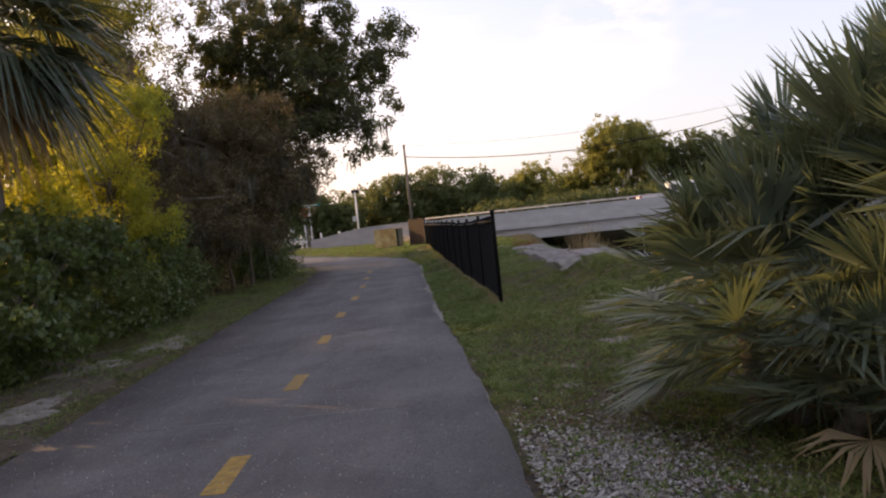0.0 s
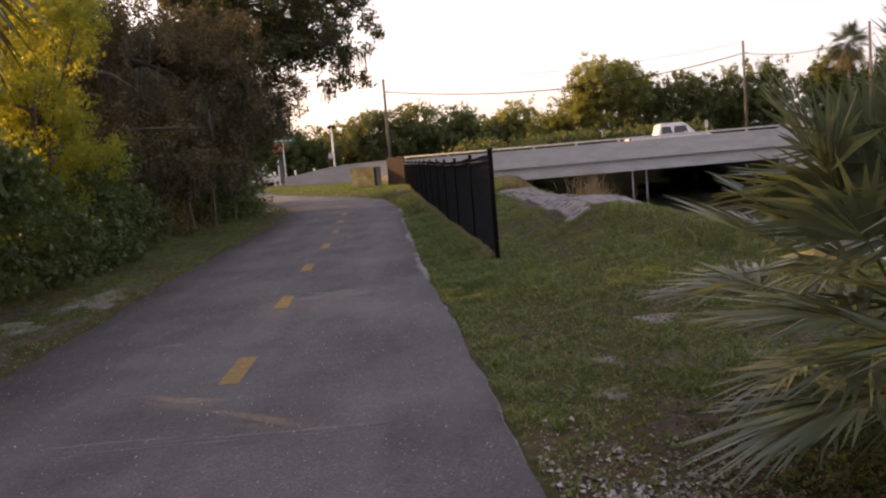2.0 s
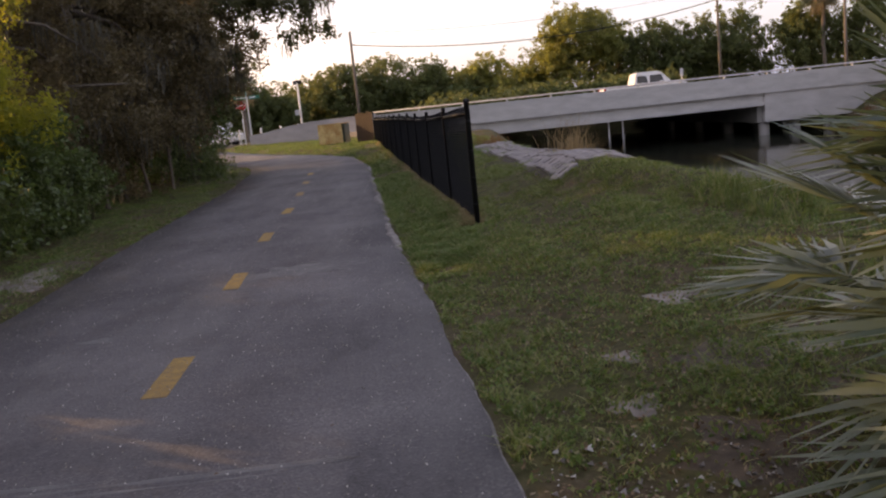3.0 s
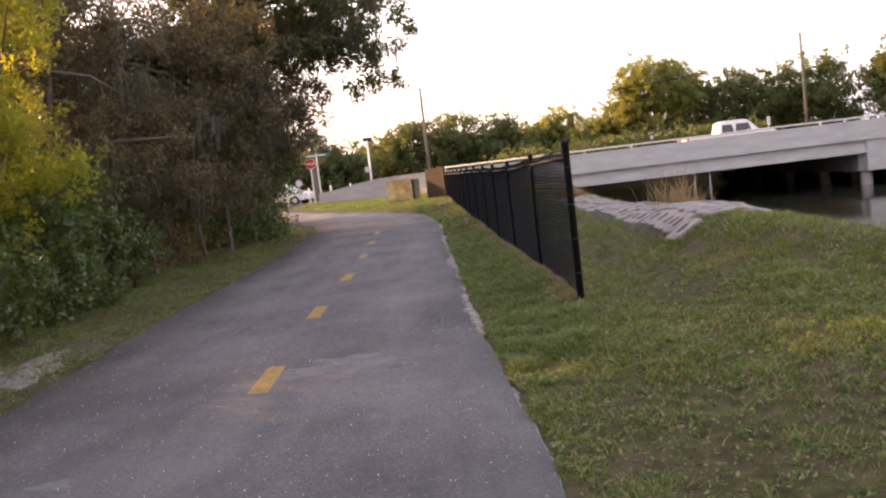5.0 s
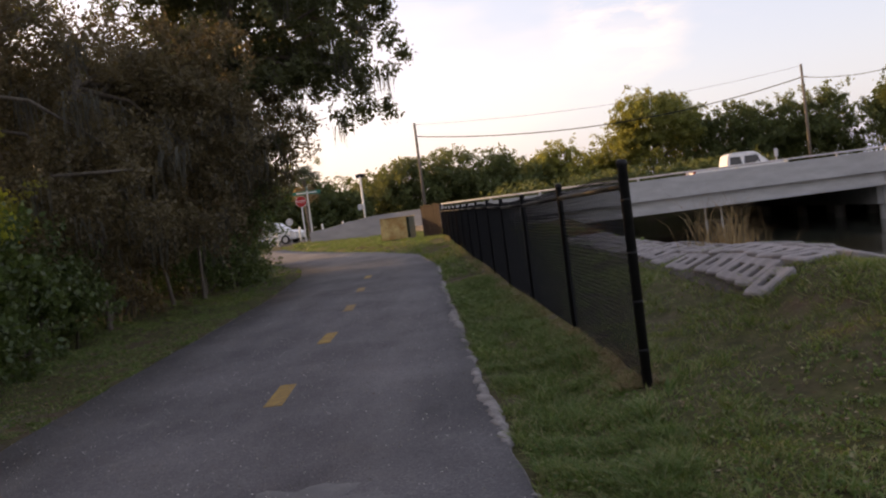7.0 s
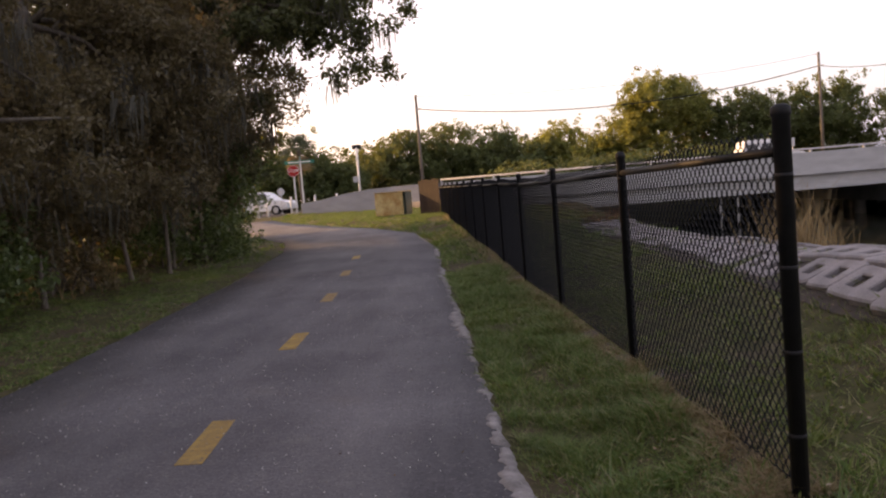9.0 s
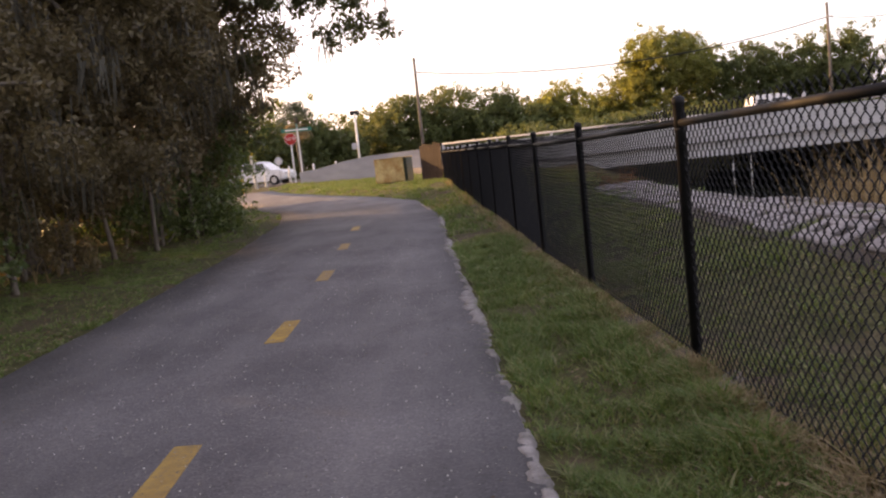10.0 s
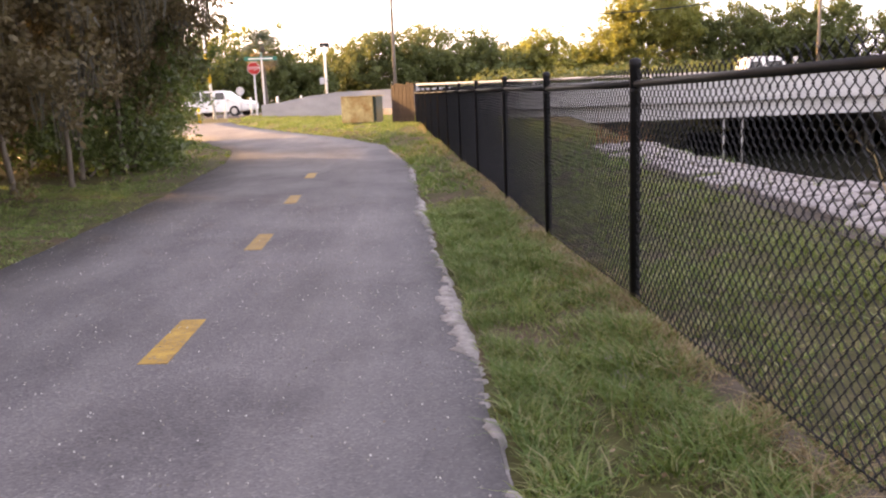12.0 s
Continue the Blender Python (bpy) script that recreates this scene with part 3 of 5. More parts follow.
def palmetto(name, base, heads, label, seed):
    """Fan leaves that spring from several low heads (x, y, z, leaves, size)."""
    rng = np.random.default_rng(seed)
    ob = thing(name, (base[0], base[1], float(land(base[0], base[1]))), label, "shrub", "saw palmettos")
    for hx, hy, hz, count, size in heads:
        part("stem", tube(bmesh.new(), [(hx * 0.6, hy * 0.6, -0.1), (hx * 0.8, hy * 0.8, hz * 0.5), (hx, hy, hz)], [0.10, 0.09, 0.07], 8), BARK, ob)
        for k in range(count):
            az = 2 * math.pi * (k * 0.381966) + rng.normal() * 0.2
            el = math.radians(rng.uniform(-30, 82))
            aim = (math.cos(az) * math.cos(el), math.sin(az) * math.cos(el), math.sin(el))
            old = el < math.radians(-8) and rng.random() < 0.22
            q, st = fan_frond(rng, (hx, hy, hz), aim, size * rng.uniform(0.5, 0.95), size * rng.uniform(0.65, 0.9), 26, rng.uniform(2.2, 3.4), rng.uniform(0.05, 0.5), 0.027, 0.30 if old else rng.uniform(0.02, 0.16))
            frond(ob, q, st, DRY_FROND if old else PALMETTO_LEAF, "dry drooping frond" if old else "")
    return ob


def fan_palm(name, base, height, fronds, radius, label, seed, skirt=16, group=""):
    rng = np.random.default_rng(seed)
    ob = thing(name, (base[0], base[1], float(land(base[0], base[1])) - 0.05), label, "palm tree", group)
    bm = bmesh.new()
    n = 14
    tube(bm, [(0.05 * math.sin(i * 0.7), 0.03 * math.cos(i), height * i / n) for i in range(n + 1)], [0.19 + 0.02 * (i % 2) for i in range(n + 1)], 12)
    part("trunk", bm, BARK, ob)
    for k in range(fronds + skirt):
        dead = k >= fronds
        az = 2 * math.pi * k * 0.381966
        el = math.radians(rng.uniform(-75, -45) if dead else rng.uniform(-55, 70))
        aim = (math.cos(az) * math.cos(el), math.sin(az) * math.cos(el), math.sin(el))
        if dead:
            q, st = fan_frond(rng, (0, 0, height - 0.1), aim, radius * 0.4, radius * 0.75, 24, 2.0, 0.2, 0.022, 0.35)
        else:
            q, st = fan_frond(rng, (0, 0, height), aim, radius * 0.55, radius * 0.8, 36, 3.6, 0.3, 0.02, rng.uniform(0.25, 0.6))
        frond(ob, q, st, DRY_FROND if dead else PALM_LEAF, "dry hanging frond" if dead else "")
    return ob


def blades(name, x, y, height, width, material, label, rng, lean=0.5, z=None, bent=True):
    """Single-pointed blades standing at x, y: one object of kind stuff."""
    k = len(x)
    z = land(x, y) if z is None else z
    a = rng.uniform(0, 2 * np.pi, k)
    tuft = 0.75 + 0.5 * np.sin(7.1 * x + 3 * np.sin(2.3 * y)) * np.sin(6.3 * y + 2 * np.sin(3.1 * x))
    h = height * rng.uniform(0.45, 1.3, k) * tuft
    side = np.stack([np.cos(a), np.sin(a), np.zeros(k)], -1) * (width * rng.uniform(0.6, 1.3, k))[:, None]
    b = np.stack([x, y, z - 0.012], -1)
    off = rng.normal(size=(k, 2)) * lean
    tip = b + np.stack([off[:, 0] * h, off[:, 1] * h, h], -1)
    mid = b + np.stack([off[:, 0] * h * 0.3, off[:, 1] * h * 0.3, h * 0.6], -1)
    if bent:
        q = np.stack([b - side, b + side, mid + side * 0.75, mid - side * 0.75, tip], 1)
        pick = np.array([0, 1, 2, 0, 2, 3, 3, 2, 4])
    else:
        q, pick = np.stack([b - side, b + side, tip], 1), np.array([0, 1, 2])
    v, f = q.reshape(-1, 3), (np.arange(k)[:, None] * q.shape[1] + pick).ravel()
    me = bpy.data.meshes.new(name)
    me.vertices.add(len(v))
    me.vertices.foreach_set("co", v.astype(np.float32).ravel())
    me.loops.add(len(f))
    me.loops.foreach_set("vertex_index", f.astype(np.int32))
    me.polygons.add(len(f) // 3)
    me.polygons.foreach_set("loop_start", np.arange(0, len(f), 3, dtype=np.int32))
    me.update(calc_edges=True)
    me.materials.append(material)
    return tagged(new(name, me), label, "grass", kind="stuff")


def patchy(x, y):
    """How thick the turf grows, 0 to 1."""
    v = np.sin(1.3 * x + 0.7 * y + 2) * np.sin(0.9 * y - 1.1 * x) + 0.6 * np.sin(2.9 * x - 1.7 * y + 1) * np.sin(2.3 * y + 1.9 * x) + 0.35 * np.sin(6.1 * x + 2) * np.sin(5.3 * y)
    return np.clip(0.58 + 0.48 * v, 0.08, 1)


def grow_grass():
    rng = np.random.default_rng(21)

    def scatter(k, x0, x1, y0, y1, test):
        tufts = k // 9
        cx, cy = rng.uniform(x0, x1, tufts), rng.uniform(y0, y1, tufts)
        own = rng.integers(tufts, size=k)
        x, y = cx[own] + rng.normal(size=k) * 0.022, cy[own] + rng.normal(size=k) * 0.022
        keep = test(x, y)
        return x[keep], y[keep]
    ok_r = lambda x, y: (x > right_edge(y) + 0.06 + 0.05 * np.sin(7 * y)) & (rng.random(len(x)) < patchy(x, y) * (1 - 0.85 * np.exp(-(((x - 1.0) / 0.9) ** 2 + ((y - 5.6) / 1.5) ** 2))) * (1 - 0.6 * np.exp(-(((x - 2.3) / 1.3) ** 2 + ((y - 8.3) / 1.4) ** 2)))) & (x < crest_x(y) + 2.2)
    x, y = scatter(215000, -0.6, 5.0, 4, 14, ok_r)
    blades("grass_near", x, y, 0.055, 0.0055, BLADE_PALE, "short patchy mown grass beside the path", rng, 1.0)
    x, y = scatter(260000, -1.2, 5.5, 13, 26, ok_r)
    blades("grass_verge", x, y, 0.065, 0.008, BLADE_PALE, "mown green grass along the fence", rng, 0.9, bent=False)
    x, y = scatter(320000, -13, 4, 26, 66, lambda x, y: ok_r(x, y) & (x < fence_x(y) + 4))
    blades("grass_far", x, y, 0.11, 0.016, BLADE, "mown green grass near the cabinet", rng, 0.8, bent=False)
    ok_l = lambda x, y: (x < left_edge(y) - 0.08 + 0.08 * np.sin(5 * y)) & (rng.random(len(x)) < patchy(x, y) * np.where(y < 14, 0.5, 1.0)) & (x > left_edge(y) - 3.2)
    x, y = scatter(300000, -9, -3.4, 5, 30, ok_l)
    blades("grass_left", x, y, 0.06, 0.0075, BLADE, "thin grass and leaf litter along the path", rng, 0.9, bent=False)
    x, y = scatter(40000, -14, -4.5, 30, 52, ok_l)
    blades("grass_bend", x, y, 0.08, 0.012, BLADE, "grass strip at the bend", rng, 0.8)
    x, y = scatter(26000, 2.2, 7.5, 9, 18, lambda x, y: (np.sin(1.9 * x + y) * np.sin(1.4 * y - x) + 0.9 * smooth_step(1.2, 0, np.abs(x - crest_x(y) + 0.2)) > 0.75) & ~((x < 4.3) & (y > 14.3)))
    blades("tall_grass", x, y, 0.26, 0.005, BLADE_PALE, "tall seeding grass on the canal bank", rng, 0.55)
    x, y = scatter(1500, 0.6, 1.8, 13.6, 15.6, lambda x, y: ((x - 0.96) ** 2 + (y - 14.7) ** 2 < 0.16))
    blades("grass_at_post", x, y, 0.12, 0.005, BLADE, "longer grass round the fence end post", rng, 0.6)
    x, y = scatter(200000, -1.2, 1.3, 12.5, 25, lambda x, y: (x > right_edge(y) + 0.08) & (x < fence_x(y) - 0.12) & (rng.random(len(x)) < patchy(x * 2, y * 1.5)))
    blades("grass_strip", x, y, 0.1, 0.0045, BLADE, "lush grass strip between path and fence", rng, 1.1)
    fy = 14.7 + 31 * rng.random(16000) ** 2.0
    fx = fence_x(fy) - 0.06 + rng.normal(size=16000) * 0.1
    blades("dry_grass", fx, fy, 0.085, 0.0045, DRY_FROND, "dry clipped grass under the fence", rng, 1.2)
    x, y = scatter(600, -9.5, -6.2, 16, 28, lambda x, y: (x < left_edge(y) - 2.3) & (x > left_edge(y) - 3.9))
    blades("dry_stalks", x, y, 0.8, 0.008, DRY_FROND, "dry brown stalks at the thicket edge", rng, 0.25)
    # dead leaves
    for name, k, x0, x1, y0, y1, test, label in (
            ("leaf_litter", 9000, -8, -3.7, 6, 24, lambda x, y: (x < left_edge(y) - 0.05) & (rng.random(len(x)) < np.exp((x - left_edge(y) + 0.3) * 0.7)), "brown fallen leaves beside the path"),
            ("fallen_leaves", 6900, 0, 4.5, 4, 20, lambda x, y: (x > right_edge(y) - 0.02) & (patchy(x, y) < 0.75), "scattered brown leaves in the grass"),
            ("leaf_scatter", 110, -4.4, 0.6, 3, 26, lambda x, y: (x > left_edge(y)) & (x < right_edge(y)), "few dry leaves and pale chips on asphalt")):
        x, y = rng.uniform(x0, x1, k), rng.uniform(y0, y1, k)
        m = test(x, y)
        x, y = x[m], y[m]
        on_path = (x > left_edge(y)) & (x < right_edge(y))
        z = np.where(on_path, path_z(y) + 0.04, land(x, y) + 0.02 + 0.02 * rng.random(len(x)))
        q = leaf_quads(np.stack([x, y, z], -1), (0.05 if k > 7000 else 0.034) if k > 200 else 0.028, rng, 0.0, 0.55)
        q[:, :, 2] = z[:, None] + (q[:, :, 2] - z[:, None]) * 0.3
        tagged(array_mesh(name, q.reshape(-1, 3), 4, LITTER), label, "leaves", kind="stuff")
    # low broad-leaved weeds between the tufts
    x, y = scatter(46000, -0.2, 4.5, 4, 14.5, lambda x, y: (x > right_edge(y) + 0.05) & (rng.random(len(x)) < 0.35 + 0.6 * patchy(x + 3, y)))
    q = leaf_quads(np.stack([x, y, land(x, y) + 0.012 + 0.03 * rng.random(len(x))], -1), 0.03, rng, 0.0, 0.6)
    tagged(array_mesh("weeds", q.reshape(-1, 3), 4, BLADE), "low broad-leaved weeds in thin turf", "weeds", kind="stuff")
    x, y = rng.uniform(0.3, 4.5, 9000), 4 + 9.5 * rng.random(9000) ** 1.4
    m = (x > right_edge(y) + 0.02) & (patchy(x, y) < 0.62)
    x, y = x[m], y[m]
    q = leaf_quads(np.stack([x, y, land(x, y) + 0.015 + 0.015 * rng.random(len(x))], -1), 0.032, rng, 0.0, 0.4)
    tagged(array_mesh("dead_clippings", q.reshape(-1, 3), 4, LITTER), "dead leaves and clippings on bare soil", "leaves", kind="stuff")
    # shell gravel
    k = 9000
    x, y = 0.95 + rng.normal(size=k) * 0.5, 5.5 + rng.normal(size=k) * 0.8
    m = (x > right_edge(y) + 0.05)
    x, y = x[m], y[m]
    c = np.stack([x, y, land(x, y) + 0.012], -1)
    r = 0.005 + 0.019 * rng.random(len(x)) ** 1.8
    tetra = np.array([[1, 1, 1], [1, -1, -1], [-1, 1, -1], [-1, -1, 1]]) * 0.7
    t = tetra[None] * r[:, None, None] * rng.uniform(0.6, 1.3, (len(x), 4, 1)) * np.array([1.2, 1.0, 0.6]) + c[:, None]
    f = t[:, [0, 1, 2, 0, 3, 1, 0, 2, 3, 1, 3, 2]]
    tagged(array_mesh("gravel", f.reshape(-1, 3), 3, SHELL), "pale crushed shell gravel beside the path", "gravel", kind="stuff")
    k = 8000
    y = 3 + 24 * rng.random(k) ** 1.2
    x = left_edge(y) + (right_edge(y) - left_edge(y)) * rng.random(k)
    c = np.stack([x, y, path_z(y) + 0.028], -1)
    t = tetra[None] * rng.uniform(0.002, 0.007, (k, 1, 1)) + c[:, None]
    tagged(array_mesh("grit", t[:, [0, 1, 2, 0, 3, 1, 0, 2, 3, 1, 3, 2]].reshape(-1, 3), 3, SHELL), "pale grit lying on the asphalt", "gravel", kind="stuff")


# ---- canal, bridge and road ----
BRIDGE_Y = 50.0


def build_canal():
    xs, ys = np.array([3, 8, 14, 20, 30.0]), np.array([-40, 0, 20, 40, 60, 90, 140.0])
    X, Y = np.meshgrid(xs, ys)
    tagged(grid_mesh("water", np.stack([X, Y, np.full_like(X, WATER_Z)], -1), WATER), "dark still canal water", "water", kind="structure")


def build_bridge():
    y = BRIDGE_Y
    b = thing("bridge", (0, y, 0), "low pale concrete road bridge over the canal", "bridge")
    x0, x1, gx = -1.25, 60.0, 20.6
    part("parapet", prism(bmesh.new(), [(x0, 1.05), (x1, 1.05), (x1, 1.9), (x0, 1.9)], 0, 0.25), CONCRETE, b)
    part("slab_edge", box(bmesh.new(), 0.5, -0.06, 0.86, x1, 0.3, 1.05, 0.015), CONCRETE, b)
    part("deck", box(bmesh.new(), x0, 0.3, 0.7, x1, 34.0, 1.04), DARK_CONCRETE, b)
    # shade put into colour: only the outer girder is pale, inner ones dark
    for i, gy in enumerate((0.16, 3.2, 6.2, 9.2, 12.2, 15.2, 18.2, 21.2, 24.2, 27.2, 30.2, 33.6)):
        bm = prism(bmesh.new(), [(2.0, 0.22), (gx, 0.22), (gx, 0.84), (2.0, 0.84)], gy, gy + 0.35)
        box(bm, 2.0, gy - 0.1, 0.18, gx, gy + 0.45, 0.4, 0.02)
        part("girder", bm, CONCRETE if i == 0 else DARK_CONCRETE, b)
    part("far_parapet", box(bmesh.new(), x0, 33.7, 1.05, x1, 33.95, 1.9, 0.02), CONCRETE, b)
    part("abutment", box(bmesh.new(), gx, 0.02, -0.75, 26.5, 33.9, 0.86, 0.03), CONCRETE, b)
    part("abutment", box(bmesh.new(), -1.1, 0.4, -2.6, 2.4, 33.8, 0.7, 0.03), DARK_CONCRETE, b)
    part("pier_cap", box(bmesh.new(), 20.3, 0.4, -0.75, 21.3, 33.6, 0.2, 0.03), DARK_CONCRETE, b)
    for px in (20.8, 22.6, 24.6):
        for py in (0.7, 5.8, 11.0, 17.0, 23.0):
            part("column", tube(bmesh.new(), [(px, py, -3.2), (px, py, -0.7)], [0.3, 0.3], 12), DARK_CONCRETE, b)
    for px in (11.8, 12.6):
        part("drain_pipe", tube(bmesh.new(), [(px, 0.5, -1.6), (px, 0.5, 0.3)], [0.05, 0.05], 8), CONCRETE, b)
    rail = tube(bmesh.new(), [(x0, 0.12, 2.05), (x1, 0.12, 2.05)], [0.045, 0.045], 8)
    part("handrail", rail, GALVANISED, b)
    for i in range(22):
        px = -1.2 + i * 2.45
        part("rail_post", box(bmesh.new(), px - 0.05, 0.07, 1.9, px + 0.05, 0.18, 2.03, 0.008), GALVANISED, b)
    back = box(bmesh.new(), 26.5, 0.1, -0.4, 60, 0.5, 1.1, 0.03)
    part("wing_wall", back, CONCRETE, b)


def build_road():
    cx = [-120, -60, -30, -15, -4, 3, 10, 20, 60, 140]
    cy = [110, 92, 81, 75, 66, 59, 56, 56, 56, 58]
    cz = [0.75, 0.75, 0.74, 0.74, 0.95, 1.06, 1.06, 1.06, 1.06, 1.06]
    t = np.arange(len(cx))
    u = np.linspace(0, len(cx) - 1, 90)
    x, y, z = np.interp(u, t, cx), np.interp(u, t, cy), np.interp(u, t, cz)
    k = np.ones(5) / 5
    for a in (x, y, z):
        a[2:-2] = np.convolve(a, k, "valid")
    d = unit(np.stack([np.gradient(x), np.gradient(y), np.zeros(90)], -1))
    s = np.stack([-d[:, 1], d[:, 0], d[:, 2]], -1)
    c = np.stack([x, y, z], -1)
    near = np.interp(u, t, [5.2, 5.2, 5.2, 4.2, 2.2, 4.5, 5.2, 5.2, 5.2, 5.2])[:, None]
    P = np.stack([c - s * near - [0, 0, 0.6], c - s * near, c, c + s * 5.2, c + s * 16, c + s * 16 - [0, 0, 0.6]], 1)
    tagged(grid_mesh("road", P, ASPHALT), "asphalt road leading onto the bridge", "road", kind="structure")


def build_wing():
    """The sloping concrete wall that holds the road up beside the path."""
    pts = [(-10.75, 65.9, 1.45), (-9.4, 65.2, 1.56), (-7.7, 64.3, 1.83), (-5.9, 63.4, 2.0), (-4.4, 62.6, 2.02), (-2.75, 61.6, 2.04), (-1.5, 60.9, 2.05)]
    bm = bmesh.new()
    rows = []
    for i, (x, y, z) in enumerate(pts):
        a, c = Vector(pts[max(i - 1, 0)]), Vector(pts[min(i + 1, len(pts) - 1)])
        n = Vector((-(c - a).y, (c - a).x, 0)).normalized() * -0.3
        g = float(land(x, y)) - 0.3
        rows.append([bm.verts.new(p) for p in ((x, y, g), (x, y, z), (x + n.x, y + n.y, z), (x + n.x, y + n.y, g))])
    for p, q in zip(rows, rows[1:]):
        for k in range(4):
            bm.faces.new((p[k], p[(k + 1) % 4], q[(k + 1) % 4], q[k]))
    bm.faces.new(rows[0]), bm.faces.new(rows[-1])
    bmesh.ops.recalc_face_normals(bm, faces=bm.faces)
    bmesh.ops.bevel(bm, geom=[e for e in bm.edges if e.calc_face_angle(0) > 1.0], offset=0.02, segments=2, affect="EDGES")
    tagged(part("wall_approach", bm, WALL_SHADED), "sloping concrete retaining wall with shade in its colour", "wall", kind="structure")


def build_pavers():
    base = thing("block_revetment", (0, 0, 0), "pale concrete erosion blocks with square holes on the bank", "paving")
    bm = bmesh.new()
    o, h = 0.204, 0.076
    ring = lambda r, z, c: [bm.verts.new(p) for p in ((-r + c, -r, z), (r - c, -r, z), (r, -r + c, z), (r, r - c, z), (r - c, r, z), (-r + c, r, z), (-r, r - c, z), (-r, -r + c, z))]
    rings = [ring(o, -0.08, 0.04), ring(o, 0.05, 0.04), ring(o - 0.018, 0.065, 0.035), ring(h + 0.01, 0.065, 0.01), ring(h, 0.055, 0.01), ring(h, -0.06, 0.01)]
    for a, b in zip(rings, rings[1:]):
        for k in range(8):
            bm.faces.new((a[k], a[(k + 1) % 8], b[(k + 1) % 8], b[k]))
    me = bpy.data.meshes.new("block")
    bm.to_mesh(me), bm.free()
    me.materials.append(BLOCK)
    rng = np.random.default_rng(5)
    # dark sheet added just below the blocks so that their holes read dark
    tagged(sheet("soil_bed", 2.25, 3.7, 16.2, 31.0, 0.2, DARK_SOIL_AND_HOLE, 0.012), "dark sheet added under the blocks so their holes read dark", "soil", kind="structure")
    for i in range(4):
        for j in range(38):
            y = 16.3 + 0.415 * j + (0.21 if i % 2 else 0.0)
            x = float(crest_x(y)) - 0.58 + 0.4 * i + 0.04 * math.sin(0.6 * j + i)
            if i == 0 and math.sin(j * 2.3) > 0.75 or y > 31.5:
                continue
            z = float(land(x, y))
            sx, sy = float(land(x + 0.2, y) - land(x - 0.2, y)) / 0.4, float(land(x, y + 0.2) - land(x, y - 0.2)) / 0.4
            ob = new("block", me)
            ob.parent = base
            ob.matrix_world = pose(x, y, z - 0.012 + rng.normal() * 0.008, math.degrees(math.atan(sy)) + rng.normal() * 2, -math.degrees(math.atan(sx)) + rng.normal() * 2, 6 + rng.normal() * 3)


# ---- fence ----
def build_fence():
    ys = [14.7, 17.2, 19.9, 22.45, 25.0, 28.0, 30.7, 33.4, 36.1, 38.8, 41.5, 44.2, 48.2]
    tops = [1.82, 1.75, 1.72, 1.72] + [1.75 + 0.012 * i for i in range(9)]
    f = thing("chain_link_fence", (0, 0, 0), "black vinyl chain link fence with a top rail", "fence")
    posts = []
    for i, (y, zt) in enumerate(zip(ys, tops)):
        x = float(fence_x(y))
        zb = float(land(x, y))
        posts.append((x, y, zb, zt))
        r = 0.036 if i == 0 else 0.031
        bm = tube(bmesh.new(), [(x, y, zb - 0.15), (x, y, zt - 0.05), (x, y, zt - 0.045), (x, y, zt - 0.012), (x, y, zt)], [r, r, r * 1.15, r * 1.1, r * 0.45], 12)
        p = part("post", bm, BLACK_VINYL, f)
        for k in ((zb + 0.25, zb + 0.6, zb + 0.95, zt - 0.3) if i == 0 else (zt - 0.2,)):
            part("band", tube(bmesh.new(), [(x, y, k), (x, y, k + 0.022)], [r * 1.03, r * 1.03], 12), BLACK_VINYL, p)
    for i, (a, b) in enumerate(zip(posts, posts[1:])):
        za, zb_ = a[3] - (0.2 if i == 0 else 0.15), b[3] - 0.15
        if i == 0:
            za = zb_ + 0.03
        part("top_rail", tube(bmesh.new(), [(a[0], a[1], za), (b[0], b[1], zb_)], [0.021, 0.021], 8), BLACK_VINYL, f)
        part("bottom_wire", tube(bmesh.new(), [(a[0], a[1], a[2] + 0.05), (b[0], b[1], b[2] + 0.05)], [0.003, 0.003], 4), BLACK_VINYL, f)
        # the woven wires: each one a zigzag that hooks into its neighbours
        A, B = np.array(a[:2]), np.array(b[:2])
        L = float(np.hypot(*(B - A)))
        d = (B - A) / L
        nrm = np.array([-d[1], d[0]])
        pitch, rise = 0.064, 0.036
        cols = int(L / (pitch / 2))
        rows = int(1.46 / rise) + 1
        u0 = (np.arange(cols) + 0.0) * (pitch / 2)
        kk = np.arange(rows)
        zig = np.where((kk[None, :] + np.arange(cols)[:, None]) % 2 == 0, 0.0, 1.0)
        U = np.clip(u0[:, None] + (zig - 0.5) * pitch / 2 * 1.12 + pitch / 4, 0, L)
        W = (zig - 0.5) * 0.007
        base_z = a[2] + (b[2] - a[2]) * U / L + 0.03
        top_z = np.minimum(za, 99) + 0.08 + (zb_ - za) * U / L + 0.012 * np.sin(U * 2.1 + i)
        Z = base_z + (top_z - base_z) * kk[None, :] / (rows - 1)
        X, Y = A[0] + d[0] * U + nrm[0] * W, A[1] + d[1] * U + nrm[1] * W
        P = np.stack([X, Y, Z], -1)
        r = 0.0039
        tri = np.array([[d[0], d[1], 0], [-0.5 * d[0] + 0.87 * nrm[0], -0.5 * d[1] + 0.87 * nrm[1], 0], [-0.5 * d[0] - 0.87 * nrm[0], -0.5 * d[1] - 0.87 * nrm[1], 0]]) * r
        S, E = P[:, :-1].reshape(-1, 3), P[:, 1:].reshape(-1, 3)
        quads = [np.stack([S + tri[k], S + tri[(k + 1) % 3], E + tri[(k + 1) % 3], E + tri[k]], 1) for k in range(3)]
